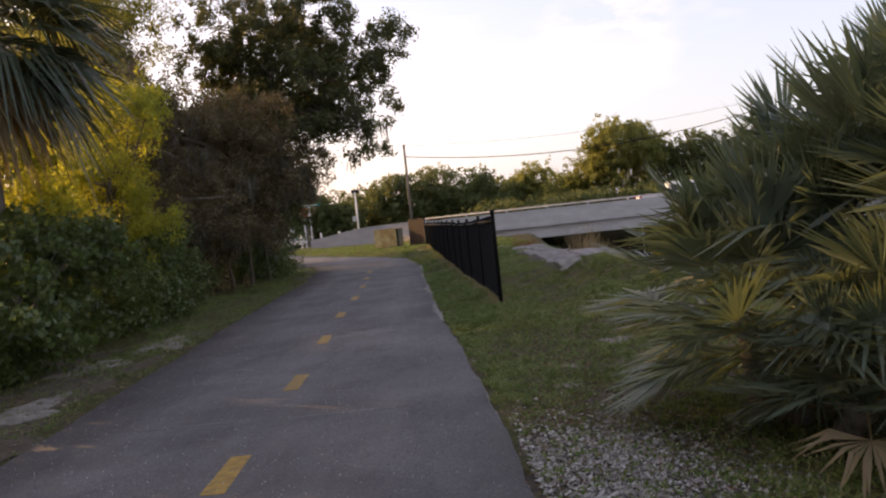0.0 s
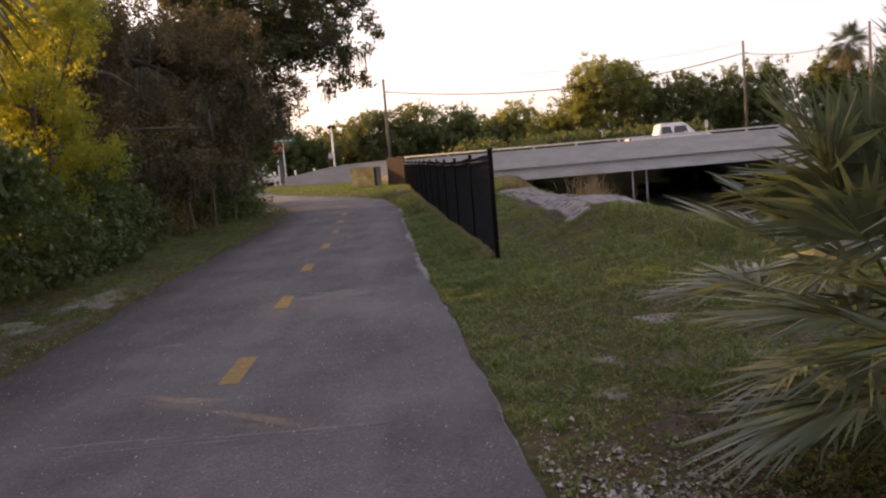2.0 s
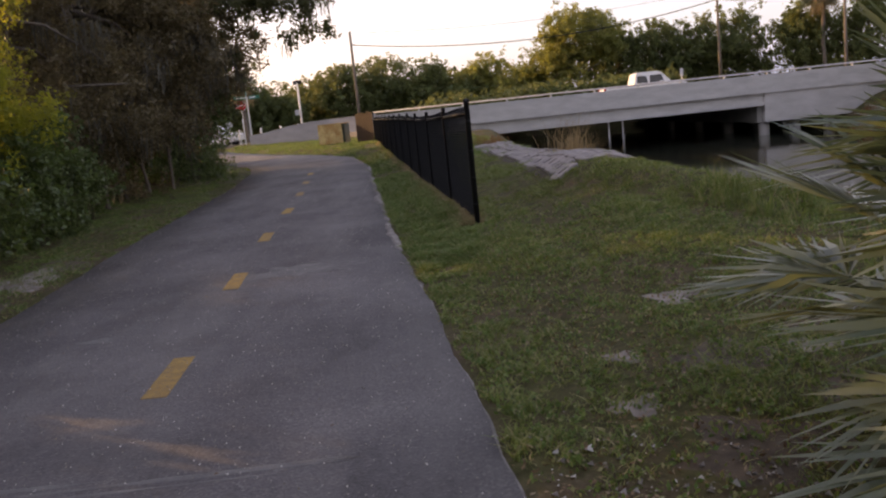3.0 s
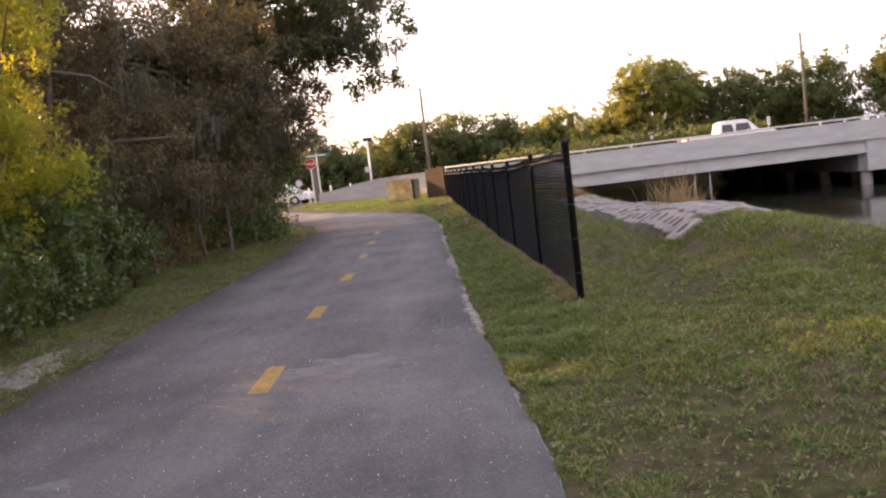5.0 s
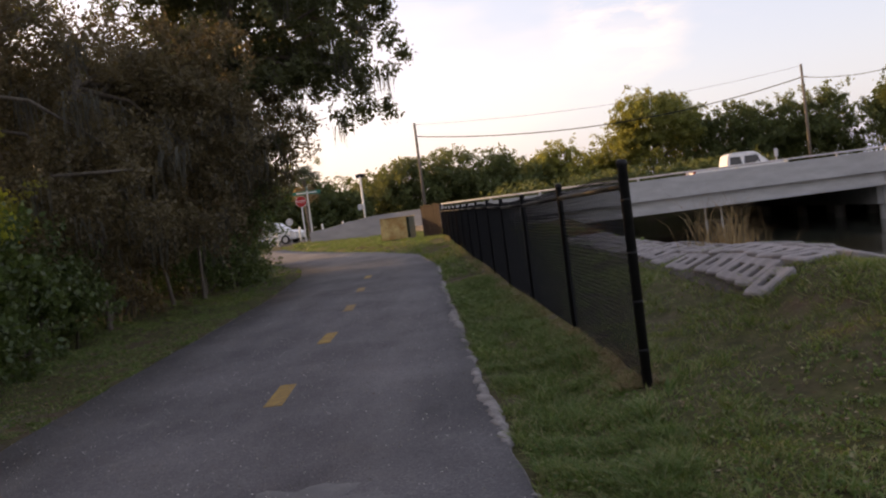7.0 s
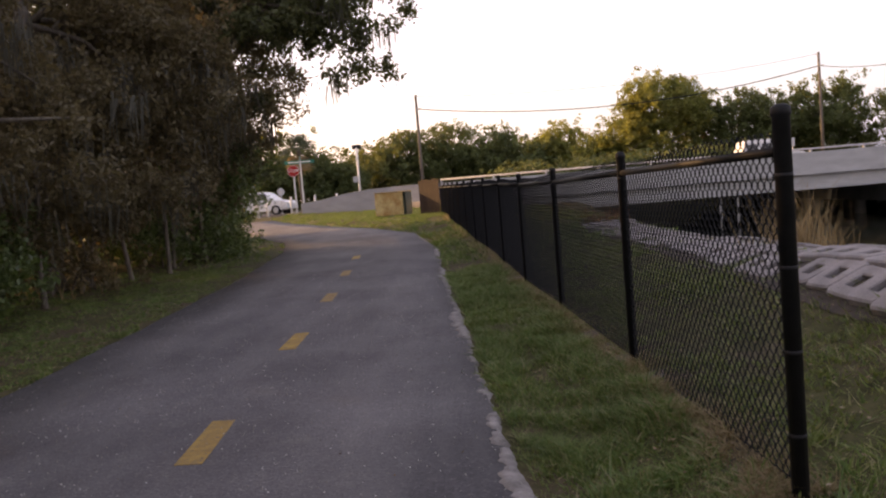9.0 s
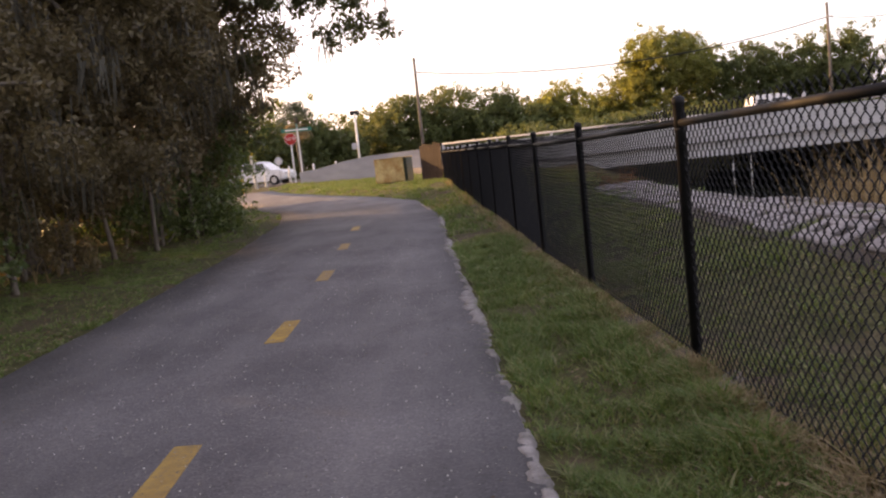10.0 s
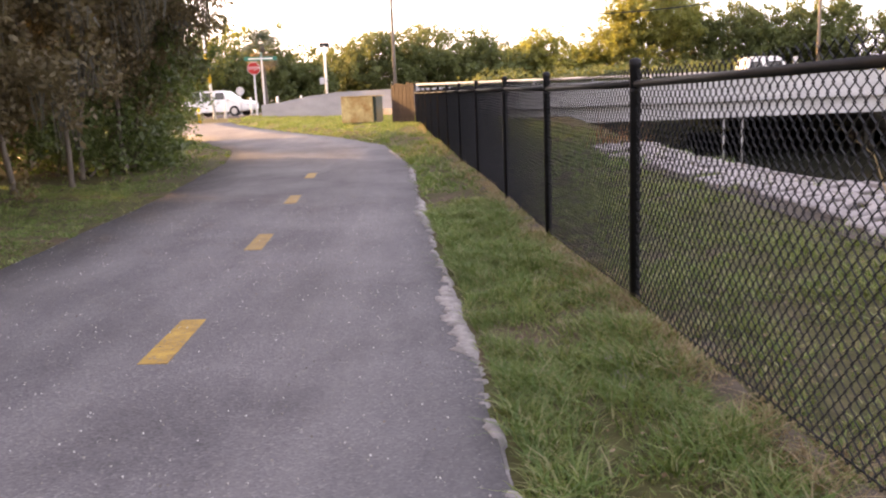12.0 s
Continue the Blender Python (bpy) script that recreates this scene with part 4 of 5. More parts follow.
        array_mesh("wire_mesh", np.concatenate(quads).reshape(-1, 3), 4, BLACK_VINYL, f, "woven black diamond wire mesh")
    # brown slatted panel between the fence and the wall
    a, b = Vector((-1.3, 48.3, 0)), Vector((-2.25, 49.3, 0))
    g = thing("slat_fence", (0, 0, 0), "brown weathered slat panel joining the concrete wall", "fence")
    n = 6
    for i in range(n):
        p = a.lerp(b, (i + 0.5) / n)
        z = float(land(p.x, p.y))
        bm = box(bmesh.new(), -0.11, -0.012, 0.04, 0.11, 0.012, 1.6 + 0.05 * math.sin(i * 2.1), 0.004)
        s = part("slat", bm, BROWN_SLAT, g)
        s.matrix_world = Matrix.Translation((p.x, p.y, z)) @ pose(0, 0, 0, 0, 0, math.degrees(math.atan2((b - a).y, (b - a).x)))
    for h in (0.4, 1.2):
        part("cross_rail", tube(bmesh.new(), [(a.x + 0.04, a.y, float(land(a.x, a.y)) + h), (b.x + 0.04, b.y, float(land(b.x, b.y)) + h)], [0.025, 0.025], 8), BLACK_VINYL, g)
    for f_ in (0.0, 0.5, 1.0):
        p = a.lerp(b, f_)
        z = float(land(p.x, p.y))
        part("post", tube(bmesh.new(), [(p.x + 0.05, p.y, z - 0.1), (p.x + 0.05, p.y, z + 1.6)], [0.035, 0.035], 8), BLACK_VINYL, g)


# ---- street furniture ----
def build_cabinet():
    c = thing("utility_cabinet", (-3.55, 50.4, float(land(-3.55, 50.4))), "weathered tan utility cabinet, front coloured as sunlit, dark green side", "cabinet", turn=-12)
    part("front_panel", box(bmesh.new(), -0.72, -0.62, 0.1, 0.62, -0.5, 1.15, 0.02), CABINET_SUNLIT_TAN, c)
    part("body", box(bmesh.new(), -0.7, -0.5, 0.1, 0.74, 0.6, 1.18, 0.03), CABINET_GREEN, c)
    part("lid", box(bmesh.new(), -0.74, -0.64, 1.15, 0.76, 0.63, 1.19, 0.015), CABINET_SUNLIT_TAN, c)
    for x in (-0.6, 0.0, 0.6):
        part("foot", box(bmesh.new(), x - 0.1, -0.55, -0.05, x + 0.1, 0.5, 0.1, 0.01), DARK_CONCRETE, c)


def flat_shape(outline, y0=-0.002, y1=0.002):
    return prism(bmesh.new(), outline, y0, y1)


def words(name, body, size, at, material, parent, depth=0.002):
    cu = bpy.data.curves.new(name, "FONT")
    cu.body, cu.size, cu.align_x, cu.align_y, cu.extrude = body, size, "CENTER", "CENTER", depth
    tmp = bpy.data.objects.new(name, cu)
    me = bpy.data.meshes.new_from_object(tmp)
    bpy.data.objects.remove(tmp)
    me.materials.append(material)
    ob = new(name, me)
    ob.parent = parent
    ob.matrix_local = pose(*at, 90, 0, 0)
    return ob


def build_signs():
    gx, gy = -11.45, 67.0
    z = float(land(gx, gy))
    s = thing("stop_sign", (gx, gy, z), "red octagonal stop sign on a white post", "sign", turn=5)
    part("post", box(bmesh.new(), -0.05, 0.02, -0.2, 0.05, 0.10, 3.0, 0.01), WHITE_PAINT, s)
    octagon = lambda r: [(r * math.cos(math.pi / 8 + k * math.pi / 4), 2.85 + r * math.sin(math.pi / 8 + k * math.pi / 4)) for k in range(8)]
    part("rim", flat_shape(octagon(0.41), -0.001, 0.005), WHITE_PAINT, s)
    part("plate", flat_shape(octagon(0.385), -0.008, -0.001), STOP_RED, s)
    words("word", "STOP", 0.27, (0, -0.012, 2.85), WHITE_PAINT, s)
    gx2 = -11.05
    n = thing("street_name_sign", (gx2, gy + 0.6, float(land(gx2, gy + 0.6))), "green street name blades on a white post", "sign", turn=5)
    part("post", box(bmesh.new(), -0.05, -0.04, -0.2, 0.05, 0.04, 3.45, 0.01), WHITE_PAINT, n)
    b1 = part("name_blade", box(bmesh.new(), -1.05, -0.012, 3.3, 0.95, 0.012, 3.55, 0.004), SIGN_GREEN, n)
    part("lettering", box(bmesh.new(), -0.8, -0.016, 3.39, 0.7, -0.012, 3.47), WHITE_PAINT, b1)
    bm = box(bmesh.new(), -0.012, -0.5, 3.58, 0.012, 0.5, 3.83, 0.004)
    part("name_blade", bm, SIGN_GREEN, n)
    part("cap", box(bmesh.new(), -0.06, -0.06, 3.45, 0.06, 0.06, 3.6, 0.01), GALVANISED, n)
    # a sign seen from behind, marker posts and a bollard
    gx, gy = -13.3, 71.0
    r = thing("round_sign", (gx, gy, float(land(gx, gy))), "grey back of a round sign on a thin post", "sign")
    part("post", tube(bmesh.new(), [(0, 0, -0.2), (0, 0, 2.0)], [0.03, 0.03], 8), GALVANISED, r)
    part("plate", flat_shape([(0.28 * math.cos(a * math.pi / 8), 1.7 + 0.28 * math.sin(a * math.pi / 8)) for a in range(16)]), GALVANISED, r)
    for gx, gy in ((-14.9, 70.0), (-13.9, 69.0), (-12.1, 68.5), (-10.6, 69.5), (-9.2, 70.5), (-8.0, 71.6)):
        m = thing("marker_post", (gx, gy, max(float(land(gx, gy)), 0.7)), "slim white marker post at the junction", "bollard", "marker posts")
        part("post", tube(bmesh.new(), [(0, 0, -0.4), (0, 0, 1.05), (0, 0, 1.1)], [0.075, 0.075, 0.05], 10), WHITE_PAINT, m)
        part("base", tube(bmesh.new(), [(0, 0, -0.4), (0, 0, 0.04)], [0.13, 0.12], 10), DARK_CONCRETE, m)
    y = thing("bollard", (-14.2, 64.0, float(land(-14.2, 64.0))), "yellow bollard where the path meets the road", "bollard")
    part("post", tube(bmesh.new(), [(0, 0, -0.2), (0, 0, 0.9), (0, 0, 0.98)], [0.09, 0.09, 0.04], 12), YELLOW_PLASTIC, y)
    part("band", tube(bmesh.new(), [(0, 0, 0.6), (0, 0, 0.7)], [0.093, 0.093], 12), WHITE_PAINT, y)


def build_poles():
    p = thing("camera_pole", (-7.75, 72.6, 0.9), "white pole with a dark solar panel on top", "pole")
    part("pole", tube(bmesh.new(), [(0, 0, -0.4), (0, 0, 4.3)], [0.09, 0.075], 10), WHITE_PAINT, p)
    part("panel", box(bmesh.new(), -0.32, -0.05, 4.2, 0.32, 0.4, 4.5, 0.02), BLACK_VINYL, p)
    part("control_box", box(bmesh.new(), -0.42, -0.2, 1.75, -0.08, 0.1, 2.2, 0.03), GALVANISED, p)
    tops = []
    for x, y, h in ((-3.6, 85.0, 9.7), (33.9, 90.0, 11.0), (44.0, 84.0, 11.2)):
        g = 0.4
        u = thing("utility_pole", (x, y, g), "weathered grey wooden utility pole", "pole", "utility poles")
        part("pole", tube(bmesh.new(), [(0, 0, -0.5), (0, 0, h)], [0.17, 0.11], 10), POLE_WOOD, u)
        part("bracket", box(bmesh.new(), -0.05, -0.2, h - 1.3, 0.4, -0.1, h - 1.2, 0.01), GALVANISED, u)
        tops.append(Vector((x, y, g + h - 1.25)))
    for a, b, sag, r in ((tops[0], tops[1], 1.6, 0.045), (tops[1], tops[2], 0.8, 0.03), (tops[0] + Vector((0, 0, 1.1)), tops[1] + Vector((0, 0, 1.1)), 0.9, 0.014)):
        w = thing("overhead_cable", (0, 0, 0), "dark overhead cable sagging between poles", "cable", "overhead cables")
        pts = [a.lerp(b, i / 24) - Vector((0, 0, sag * 4 * (i / 24) * (1 - i / 24))) for i in range(25)]
        part("cable", tube(bmesh.new(), pts, [r] * 25, 5), WIRE_BLACK, w)
    q = thing("guyed_pole", (-14.3, 68.0, 0.7), "leaning white pole with a yellow guard", "pole")
    part("pole", tube(bmesh.new(), [(0, 0, -0.3), (-0.35, 0, 5.2)], [0.09, 0.08], 8), WHITE_PAINT, q)
    part("guard", tube(bmesh.new(), [(-0.13, -0.03, 2.2), (-0.26, -0.03, 4.0)], [0.1, 0.1], 8), YELLOW_PLASTIC, q)
    s = thing("bridge_marker", (21.5, 66.0, 1.06), "small white marker sign on the bridge", "sign")
    part("post", tube(bmesh.new(), [(0, 0, 0), (0, 0, 1.9)], [0.03, 0.03], 6), GALVANISED, s)
    part("plate", box(bmesh.new(), -0.13, -0.01, 1.45, 0.13, 0.01, 2.0, 0.004), GALVANISED, s)


def build_car(name, at, turn, label, pickup=False):
    c = thing(name, at, label, "car", turn=turn)
    L = 2.85 if pickup else 2.35
    W = 0.95
    low = [(-L, 0.45), (-L + 0.03, 0.95), (-L + 0.1, 1.05), (L - 1.15, 1.1), (L - 0.25, 0.98), (L, 0.8), (L, 0.4), (L - 0.55, 0.3), (-L + 0.4, 0.3)]
    bm = prism(bmesh.new(), low, -W, W)
    bmesh.ops.bevel(bm, geom=bm.edges[:], offset=0.06, segments=2, affect="EDGES")
    part("body", bm, CAR_WHITE, c)
    if pickup:
        roof = [(-0.85, 1.05), (-0.7, 1.75), (-0.45, 1.85), (0.75, 1.85), (1.0, 1.78), (1.7, 1.08)]
    else:
        roof = [(-2.25, 1.03), (-2.05, 1.55), (-1.75, 1.72), (0.1, 1.74), (0.5, 1.66), (1.3, 1.06)]
    bm = prism(bmesh.new(), roof, -W + 0.1, W - 0.1)
    for v in bm.verts:
        if v.co.z > 1.4:
            v.co.y *= 0.86
    bmesh.ops.bevel(bm, geom=bm.edges[:], offset=0.05, segments=2, affect="EDGES")
    part("cabin", bm, CAR_WHITE, c)
    wins = ((-0.65, 0.1), (0.2, 1.15)) if pickup else ((-1.85, -1.05), (-0.95, -0.1), (0.0, 0.75))
    for s in (-1, 1):
        for a, b in wins:
            o = [(a, 1.14), (b, 1.14), (b - 0.12, 1.6), (a + 0.06, 1.6)]
            bm = prism(bmesh.new(), o, -0.006, 0.006)
            for v in bm.verts:
                v.co.y += s * (W - 0.095 - (v.co.z - 1.1) * 0.17)
            part("side_window", bm, CAR_GLASS, c)
        part("headlight", box(bmesh.new(), L - 0.25, s * 0.72 - 0.16, 0.72, L + 0.012, s * 0.72 + 0.16, 0.86, 0.03), LAMP_CLEAR, c)
        part("tail_light", box(bmesh.new(), -L - 0.012, s * 0.82 - 0.1, 0.72, -L + 0.15, s * 0.82 + 0.1, 1.0, 0.02), LAMP_RED, c)
        part("door_mirror", box(bmesh.new(), 0.85, s * 1.0 - 0.1, 1.05, 1.0, s * 1.0 + 0.1, 1.2, 0.03), CAR_WHITE, c)
        for x in (-L + 0.85, L - 0.9):
            t = part("wheel", tube(bmesh.new(), [(x, s * 0.76, 0.35), (x, s * 0.985, 0.35)], [0.36, 0.36], 20), TYRE, c)
            part("rim", tube(bmesh.new(), [(x, s * 0.97, 0.35), (x, s * 0.998, 0.35)], [0.23, 0.2], 14), RIM, t)
    part("bumper", box(bmesh.new(), -L - 0.05, -W + 0.05, 0.35, -L + 0.1, W - 0.05, 0.6, 0.03), BLACK_VINYL, c)
    if pickup:
        part("bed", box(bmesh.new(), -L + 0.1, -W + 0.12, 1.0, -1.0, W - 0.12, 1.068), BLACK_VINYL, c)
    return c


# ---- assembly ----
build_ground()
build_path()
build_edges()
build_canal()
build_road()
build_bridge()
build_wing()
build_fence()
build_cabinet()
build_signs()
build_poles()
patch("sand_patch", -5.0, 14.7, 0.45, 0.9, SAND, "bare pale sand among leaf litter", "sand", seed=1)
patch("sand_patch", -5.4, 12.6, 0.5, 0.8, SAND, "bare pale sand among leaf litter", "sand", seed=2)
patch("sand_patch", -4.9, 9.6, 0.4, 0.9, SAND, "bare pale sand among leaf litter", "sand", seed=6)
patch("sand_patch", 2.05, 10.3, 0.2, 0.2, SAND, "bare sandy spot in thin grass", "sand", 0.006, 3)
patch("sand_patch", 1.3, 9.0, 0.12, 0.12, SAND, "bare sandy spot in thin grass", "sand", 0.006, 9)
patch("sand_patch", 2.5, 8.9, 0.2, 0.16, SAND, "bare sandy spot in thin grass", "sand", 0.006, 12)
patch("sand_patch", 1.15, 8.2, 0.16, 0.14, SAND, "bare sandy spot in thin grass", "sand", 0.006, 4)
patch("sand_patch", 0.75, 16.6, 0.14, 0.36, SAND, "bare sandy spot under the fence", "sand", seed=5)
patch("sand_patch", 0.3, 19.0, 0.14, 0.3, SAND, "bare sandy spot under the fence", "sand", seed=8)
build_car("parked_suv", (-15.0, 72.5, 0.76), -14, "white car standing at the road junction")
build_car("pickup_truck", (16.6, 59.5, 1.07), 0, "white pickup truck on the bridge", True)

pale_mark(-1.35, 13.35, 0.55, 0.34, 1)
pale_mark(-2.75, 11.0, 0.14, 0.09, 15)
# three thin pale streaks across the path
pale_mark(-2.25, 8.0, 0.55, 0.028, 16)
pale_mark(-1.15, 7.92, 0.85, 0.03, 17)
pale_mark(-1.7, 7.84, 0.9, 0.014, 18)
for i, y in enumerate(np.arange(15.2, 34, 1.15)):
    patch("soil_patch", float(fence_x(y)) - 0.06, float(y), 0.13 + 0.03 * math.sin(i * 2.3), 0.5, LITTER_SOIL, "brown soil with dry clippings under the fence", "soil", 0.004, 50 + i)
for i, (x, y, rx, ry) in enumerate(((-4.6, 8.0, 0.5, 1.6), (-4.9, 11.4, 0.55, 1.8), (-5.0, 15.6, 0.4, 1.5), (-6.1, 13.4, 0.5, 1.6), (-5.9, 9.5, 0.6, 1.6))):
    patch("soil_patch", x, y, rx, ry, LITTER_SOIL, "brown soil strewn with leaf litter", "soil", 0.008, 20 + i)
for i, (x, y, rx, ry) in enumerate(((1.6, 7.5, 0.45, 0.35), (2.5, 7.9, 0.5, 0.4), (1.9, 8.8, 0.4, 0.3), (2.9, 9.2, 0.5, 0.35))):
    patch("soil_patch", x, y, rx, ry, LITTER_SOIL, "bare brown soil with dead clippings", "soil", 0.006, 90 + i)
patch("soil_patch", 0.95, 5.5, 0.7, 1.1, DARK_SOIL_AND_HOLE, "dark damp soil under the shell gravel", "soil", 0.004, 33)

# trees and shrubs along the path
tree("oak", (-7.6, 34.0), 8.0, 0.34,
     [(1.2, 0, 8.5, 2.6, 4.0, 3.0), (3.4, -0.6, 7.8, 2.7, 2.8, 2.6), (3.6, -0.8, 7.0, 2.2, 2.2, 2.0), (0.5, -1.2, 3.4, 1.3, 1.6, 1.6), (1.6, -1.0, 4.3, 1.1, 1.4, 1.1), (1.35, -1.0, 3.3, 0.95, 1.2, 1.2), (0.2, 1.5, 2.6, 1.2, 1.5, 1.4), (4.4, -1.0, 5.9, 1.5, 1.8, 1.3), (2.2, -1.2, 5.4, 2.8, 2.6, 1.7), (-0.2, 0.5, 7.2, 1.8, 2.8, 2.8), (1.4, -2.0, 11.2, 2.6, 3.0, 2.2), (4.4, -0.5, 9.4, 1.7, 1.8, 1.8)],
     900, 110, 0.27, 0.15, OAK_LEAF, "tall spreading oak with dark leaves overhanging the path", "oaks", 11, 30, moss=90)
tree("oak", (-8.4, 27.0), 6.0, 0.26,
     [(0.9, 0, 4.4, 2.5, 2.6, 1.9), (1.6, 0.5, 2.8, 1.8, 2.2, 1.6), (-1.5, 1, 4.6, 2.4, 2.8, 1.8), (2.2, 1.5, 5.2, 1.4, 1.8, 1.1), (1.8, 4.5, 4.4, 1.8, 2.2, 2.0)],
     820, 100, 0.27, 0.115, BROWN_LEAF, "moss-hung oak with sparse brownish leaves", "oaks", 12, 30, moss=110)
tree("oak", (-8.5, 22.8), 5.2, 0.2,
     [(0.7, 0, 4.6, 2.0, 2.2, 2.3), (1.0, 0.6, 2.2, 1.4, 1.8, 1.3), (-1.0, 1.0, 6.0, 2.2, 2.4, 2.2)],
     480, 90, 0.24, 0.1, BROWN_LEAF, "dull brownish-leaved tree at the thicket edge", "oaks", 13, 22, moss=60)
tree("oak", (-11.5, 38.5), 6.5, 0.25,
     [(0.5, 0, 6.2, 3.0, 3.0, 3.0), (2.0, 0, 3.6, 2.0, 2.2, 2.0), (-1.5, -2, 5.8, 3.0, 3.0, 2.2)],
     420, 60, 0.34, 0.16, OAK_LEAF, "dark oak behind the bend", "oaks", 14, 20, moss=60)
tree("tree", (-13.5, 31.0), 8.5, 0.25,
     [(0, 0, 9.0, 3.2, 3.2, 3.2), (1.2, -2, 5.6, 2.0, 2.4, 1.8), (-3, 0, 7, 3, 3, 3)],
     380, 60, 0.34, 0.17, OAK_LEAF, "tall olive-green tree behind the thicket", "thicket trees", 15, 20)
tree("tree", (-10.6, 24.6), 7.5, 0.16,
     [(0, 0, 8.2, 2.0, 2.4, 2.0), (0.9, 1.5, 9.6, 2.0, 2.2, 1.6)],
     200, 100, 0.3, 0.1, OLIVE_LEAF, "tall olive-green tree behind the thicket", "thicket trees", 16, 16)
tree("yellow_tree", (-6.9, 17.8), 3.6, 0.1,
     [(0.1, 0, 3.9, 1.15, 1.3, 1.6), (-0.5, 0.3, 2.6, 1.2, 1.3, 1.4), (0.5, 0.2, 2.2, 0.8, 1.0, 1.0), (0.1, 0.1, 5.2, 0.6, 0.7, 0.7)],
     460, 60, 0.16, 0.085, SUNLIT_LEAF, "slender tree with sunlit yellow-green leaves", "", 17, 18)
tree("olive_tree", (-8.3, 20.2), 4.2, 0.09,
     [(0.2, 0, 4.3, 1.3, 1.5, 1.7), (0.5, 0.3, 2.3, 1.1, 1.3, 1.3), (-0.4, 0.4, 6.2, 1.2, 1.4, 1.1)],
     420, 64, 0.18, 0.09, OLIVE_LEAF, "slender tree with olive-green leaves", "", 19, 18)
for i, (x, y, h) in enumerate(((-7.5, 22.6, 3.0), (-7.2, 24.4, 2.6), (-7.7, 25.6, 3.4), (-7.3, 28.2, 3.0), (-7.0, 29.6, 2.7), (-7.4, 31.0, 3.4), (-6.9, 32.0, 2.9))):
    tree("sapling", (x, y), h, 0.05, [(0, 0, h, 0.7, 0.8, 0.7), (0.2, 0.1, h * 0.6, 0.5, 0.6, 0.5)], 46, 34, 0.18, 0.1, BROWN_LEAF, "thin pale-stemmed sapling with sparse brownish leaves", "saplings", 200 + i, 7, ((i % 3 - 1) * 0.25, 0.1))
fan_palm("cabbage_palm", (-6.75, 12.9), 5.4, 56, 1.9, "cabbage palm with drooping fronds and dead skirt", 18, 12)
shrub("shrub", (-6.6, 12.0), [(0, 0, 1.2, 1.0, 1.3, 1.2), (0.1, 2.4, 1.3, 0.9, 1.2, 1.1), (0.3, -0.6, 0.7, 0.9, 0.9, 0.7), (0.2, 1.4, 1.7, 0.8, 0.9, 0.7)], 460, 46, 0.17, 0.11, DARK_LEAF, "dark leafy vine-covered shrub", "roadside shrubs", 31, aspect=0.6)
shrub("shrub", (-7.9, 15.4), [(0, 0, 1.6, 1.2, 1.5, 1.5), (0.3, -0.6, 2.9, 1.1, 1.3, 1.0)], 380, 46, 0.18, 0.1, SUNLIT_LEAF, "yellow-green sunlit shrub under the palm", "roadside shrubs", 32, aspect=0.55)
shrub("shrub", (-6.7, 16.2), [(0, 0, 0.8, 0.8, 1.0, 0.8)], 150, 40, 0.16, 0.09, DARK_LEAF, "low dark green shrub", "roadside shrubs", 33, aspect=0.55)
shrub("shrub", (-7.6, 20.0), [(0, 0, 0.8, 0.9, 1.2, 0.9), (-0.4, 0.9, 1.3, 0.9, 1.0, 1.1)], 240, 40, 0.17, 0.09, DARK_LEAF, "dark green shrub at the thicket edge", "roadside shrubs", 34)
shrub("shrub", (-8.2, 24.0), [(0, 0, 0.9, 1.0, 1.6, 1.0)], 220, 36, 0.18, 0.1, DARK_LEAF, "dark green shrub at the thicket edge", "roadside shrubs", 35)
shrub("shrub", (-7.9, 31.5), [(0, 0, 0.8, 1.0, 1.5, 0.9), (0.5, 3.0, 1.0, 1.0, 1.4, 1.1)], 300, 36, 0.18, 0.1, DARK_LEAF, "dense green shrub below the oak", "roadside shrubs", 36)
shrub("shrub", (-6.75, 18.6), [(0, 0, 0.9, 0.8, 1.3, 0.9), (-0.2, 0.4, 1.9, 0.8, 1.1, 0.8)], 300, 40, 0.15, 0.1, DARK_LEAF, "fresh green shrub at the thicket edge", "roadside shrubs", 38, aspect=0.6)
shrub("shrub", (-7.3, 21.9), [(0, 0, 0.7, 0.8, 1.2, 0.8), (-0.4, 0.3, 1.5, 0.8, 1.0, 0.9)], 240, 40, 0.15, 0.1, DARK_LEAF, "fresh green shrub at the thicket edge", "roadside shrubs", 39, aspect=0.6)
shrub("shrub", (-7.6, 26.8), [(0, 0, 1.0, 0.9, 1.8, 1.1), (-0.3, 1.5, 2.2, 0.9, 1.6, 1.2)], 340, 40, 0.18, 0.1, BROWN_LEAF, "brownish scrub below the moss-hung oak", "roadside shrubs", 56)
shrub("shrub", (-7.2, 33.2), [(0, 0, 1.2, 1.0, 1.6, 1.3), (0.2, 0.6, 2.8, 1.0, 1.4, 1.3)], 420, 40, 0.2, 0.12, DARK_LEAF, "dense green shrub round the oak trunk", "roadside shrubs", 57)
shrub("shrub", (-10.2, 42.0), [(0, 0, 1.2, 1.3, 2.2, 1.3), (-0.6, 3.0, 1.6, 1.4, 1.8, 1.6)], 420, 34, 0.2, 0.12, DARK_LEAF, "dense green shrub at the bend", "roadside shrubs", 37)
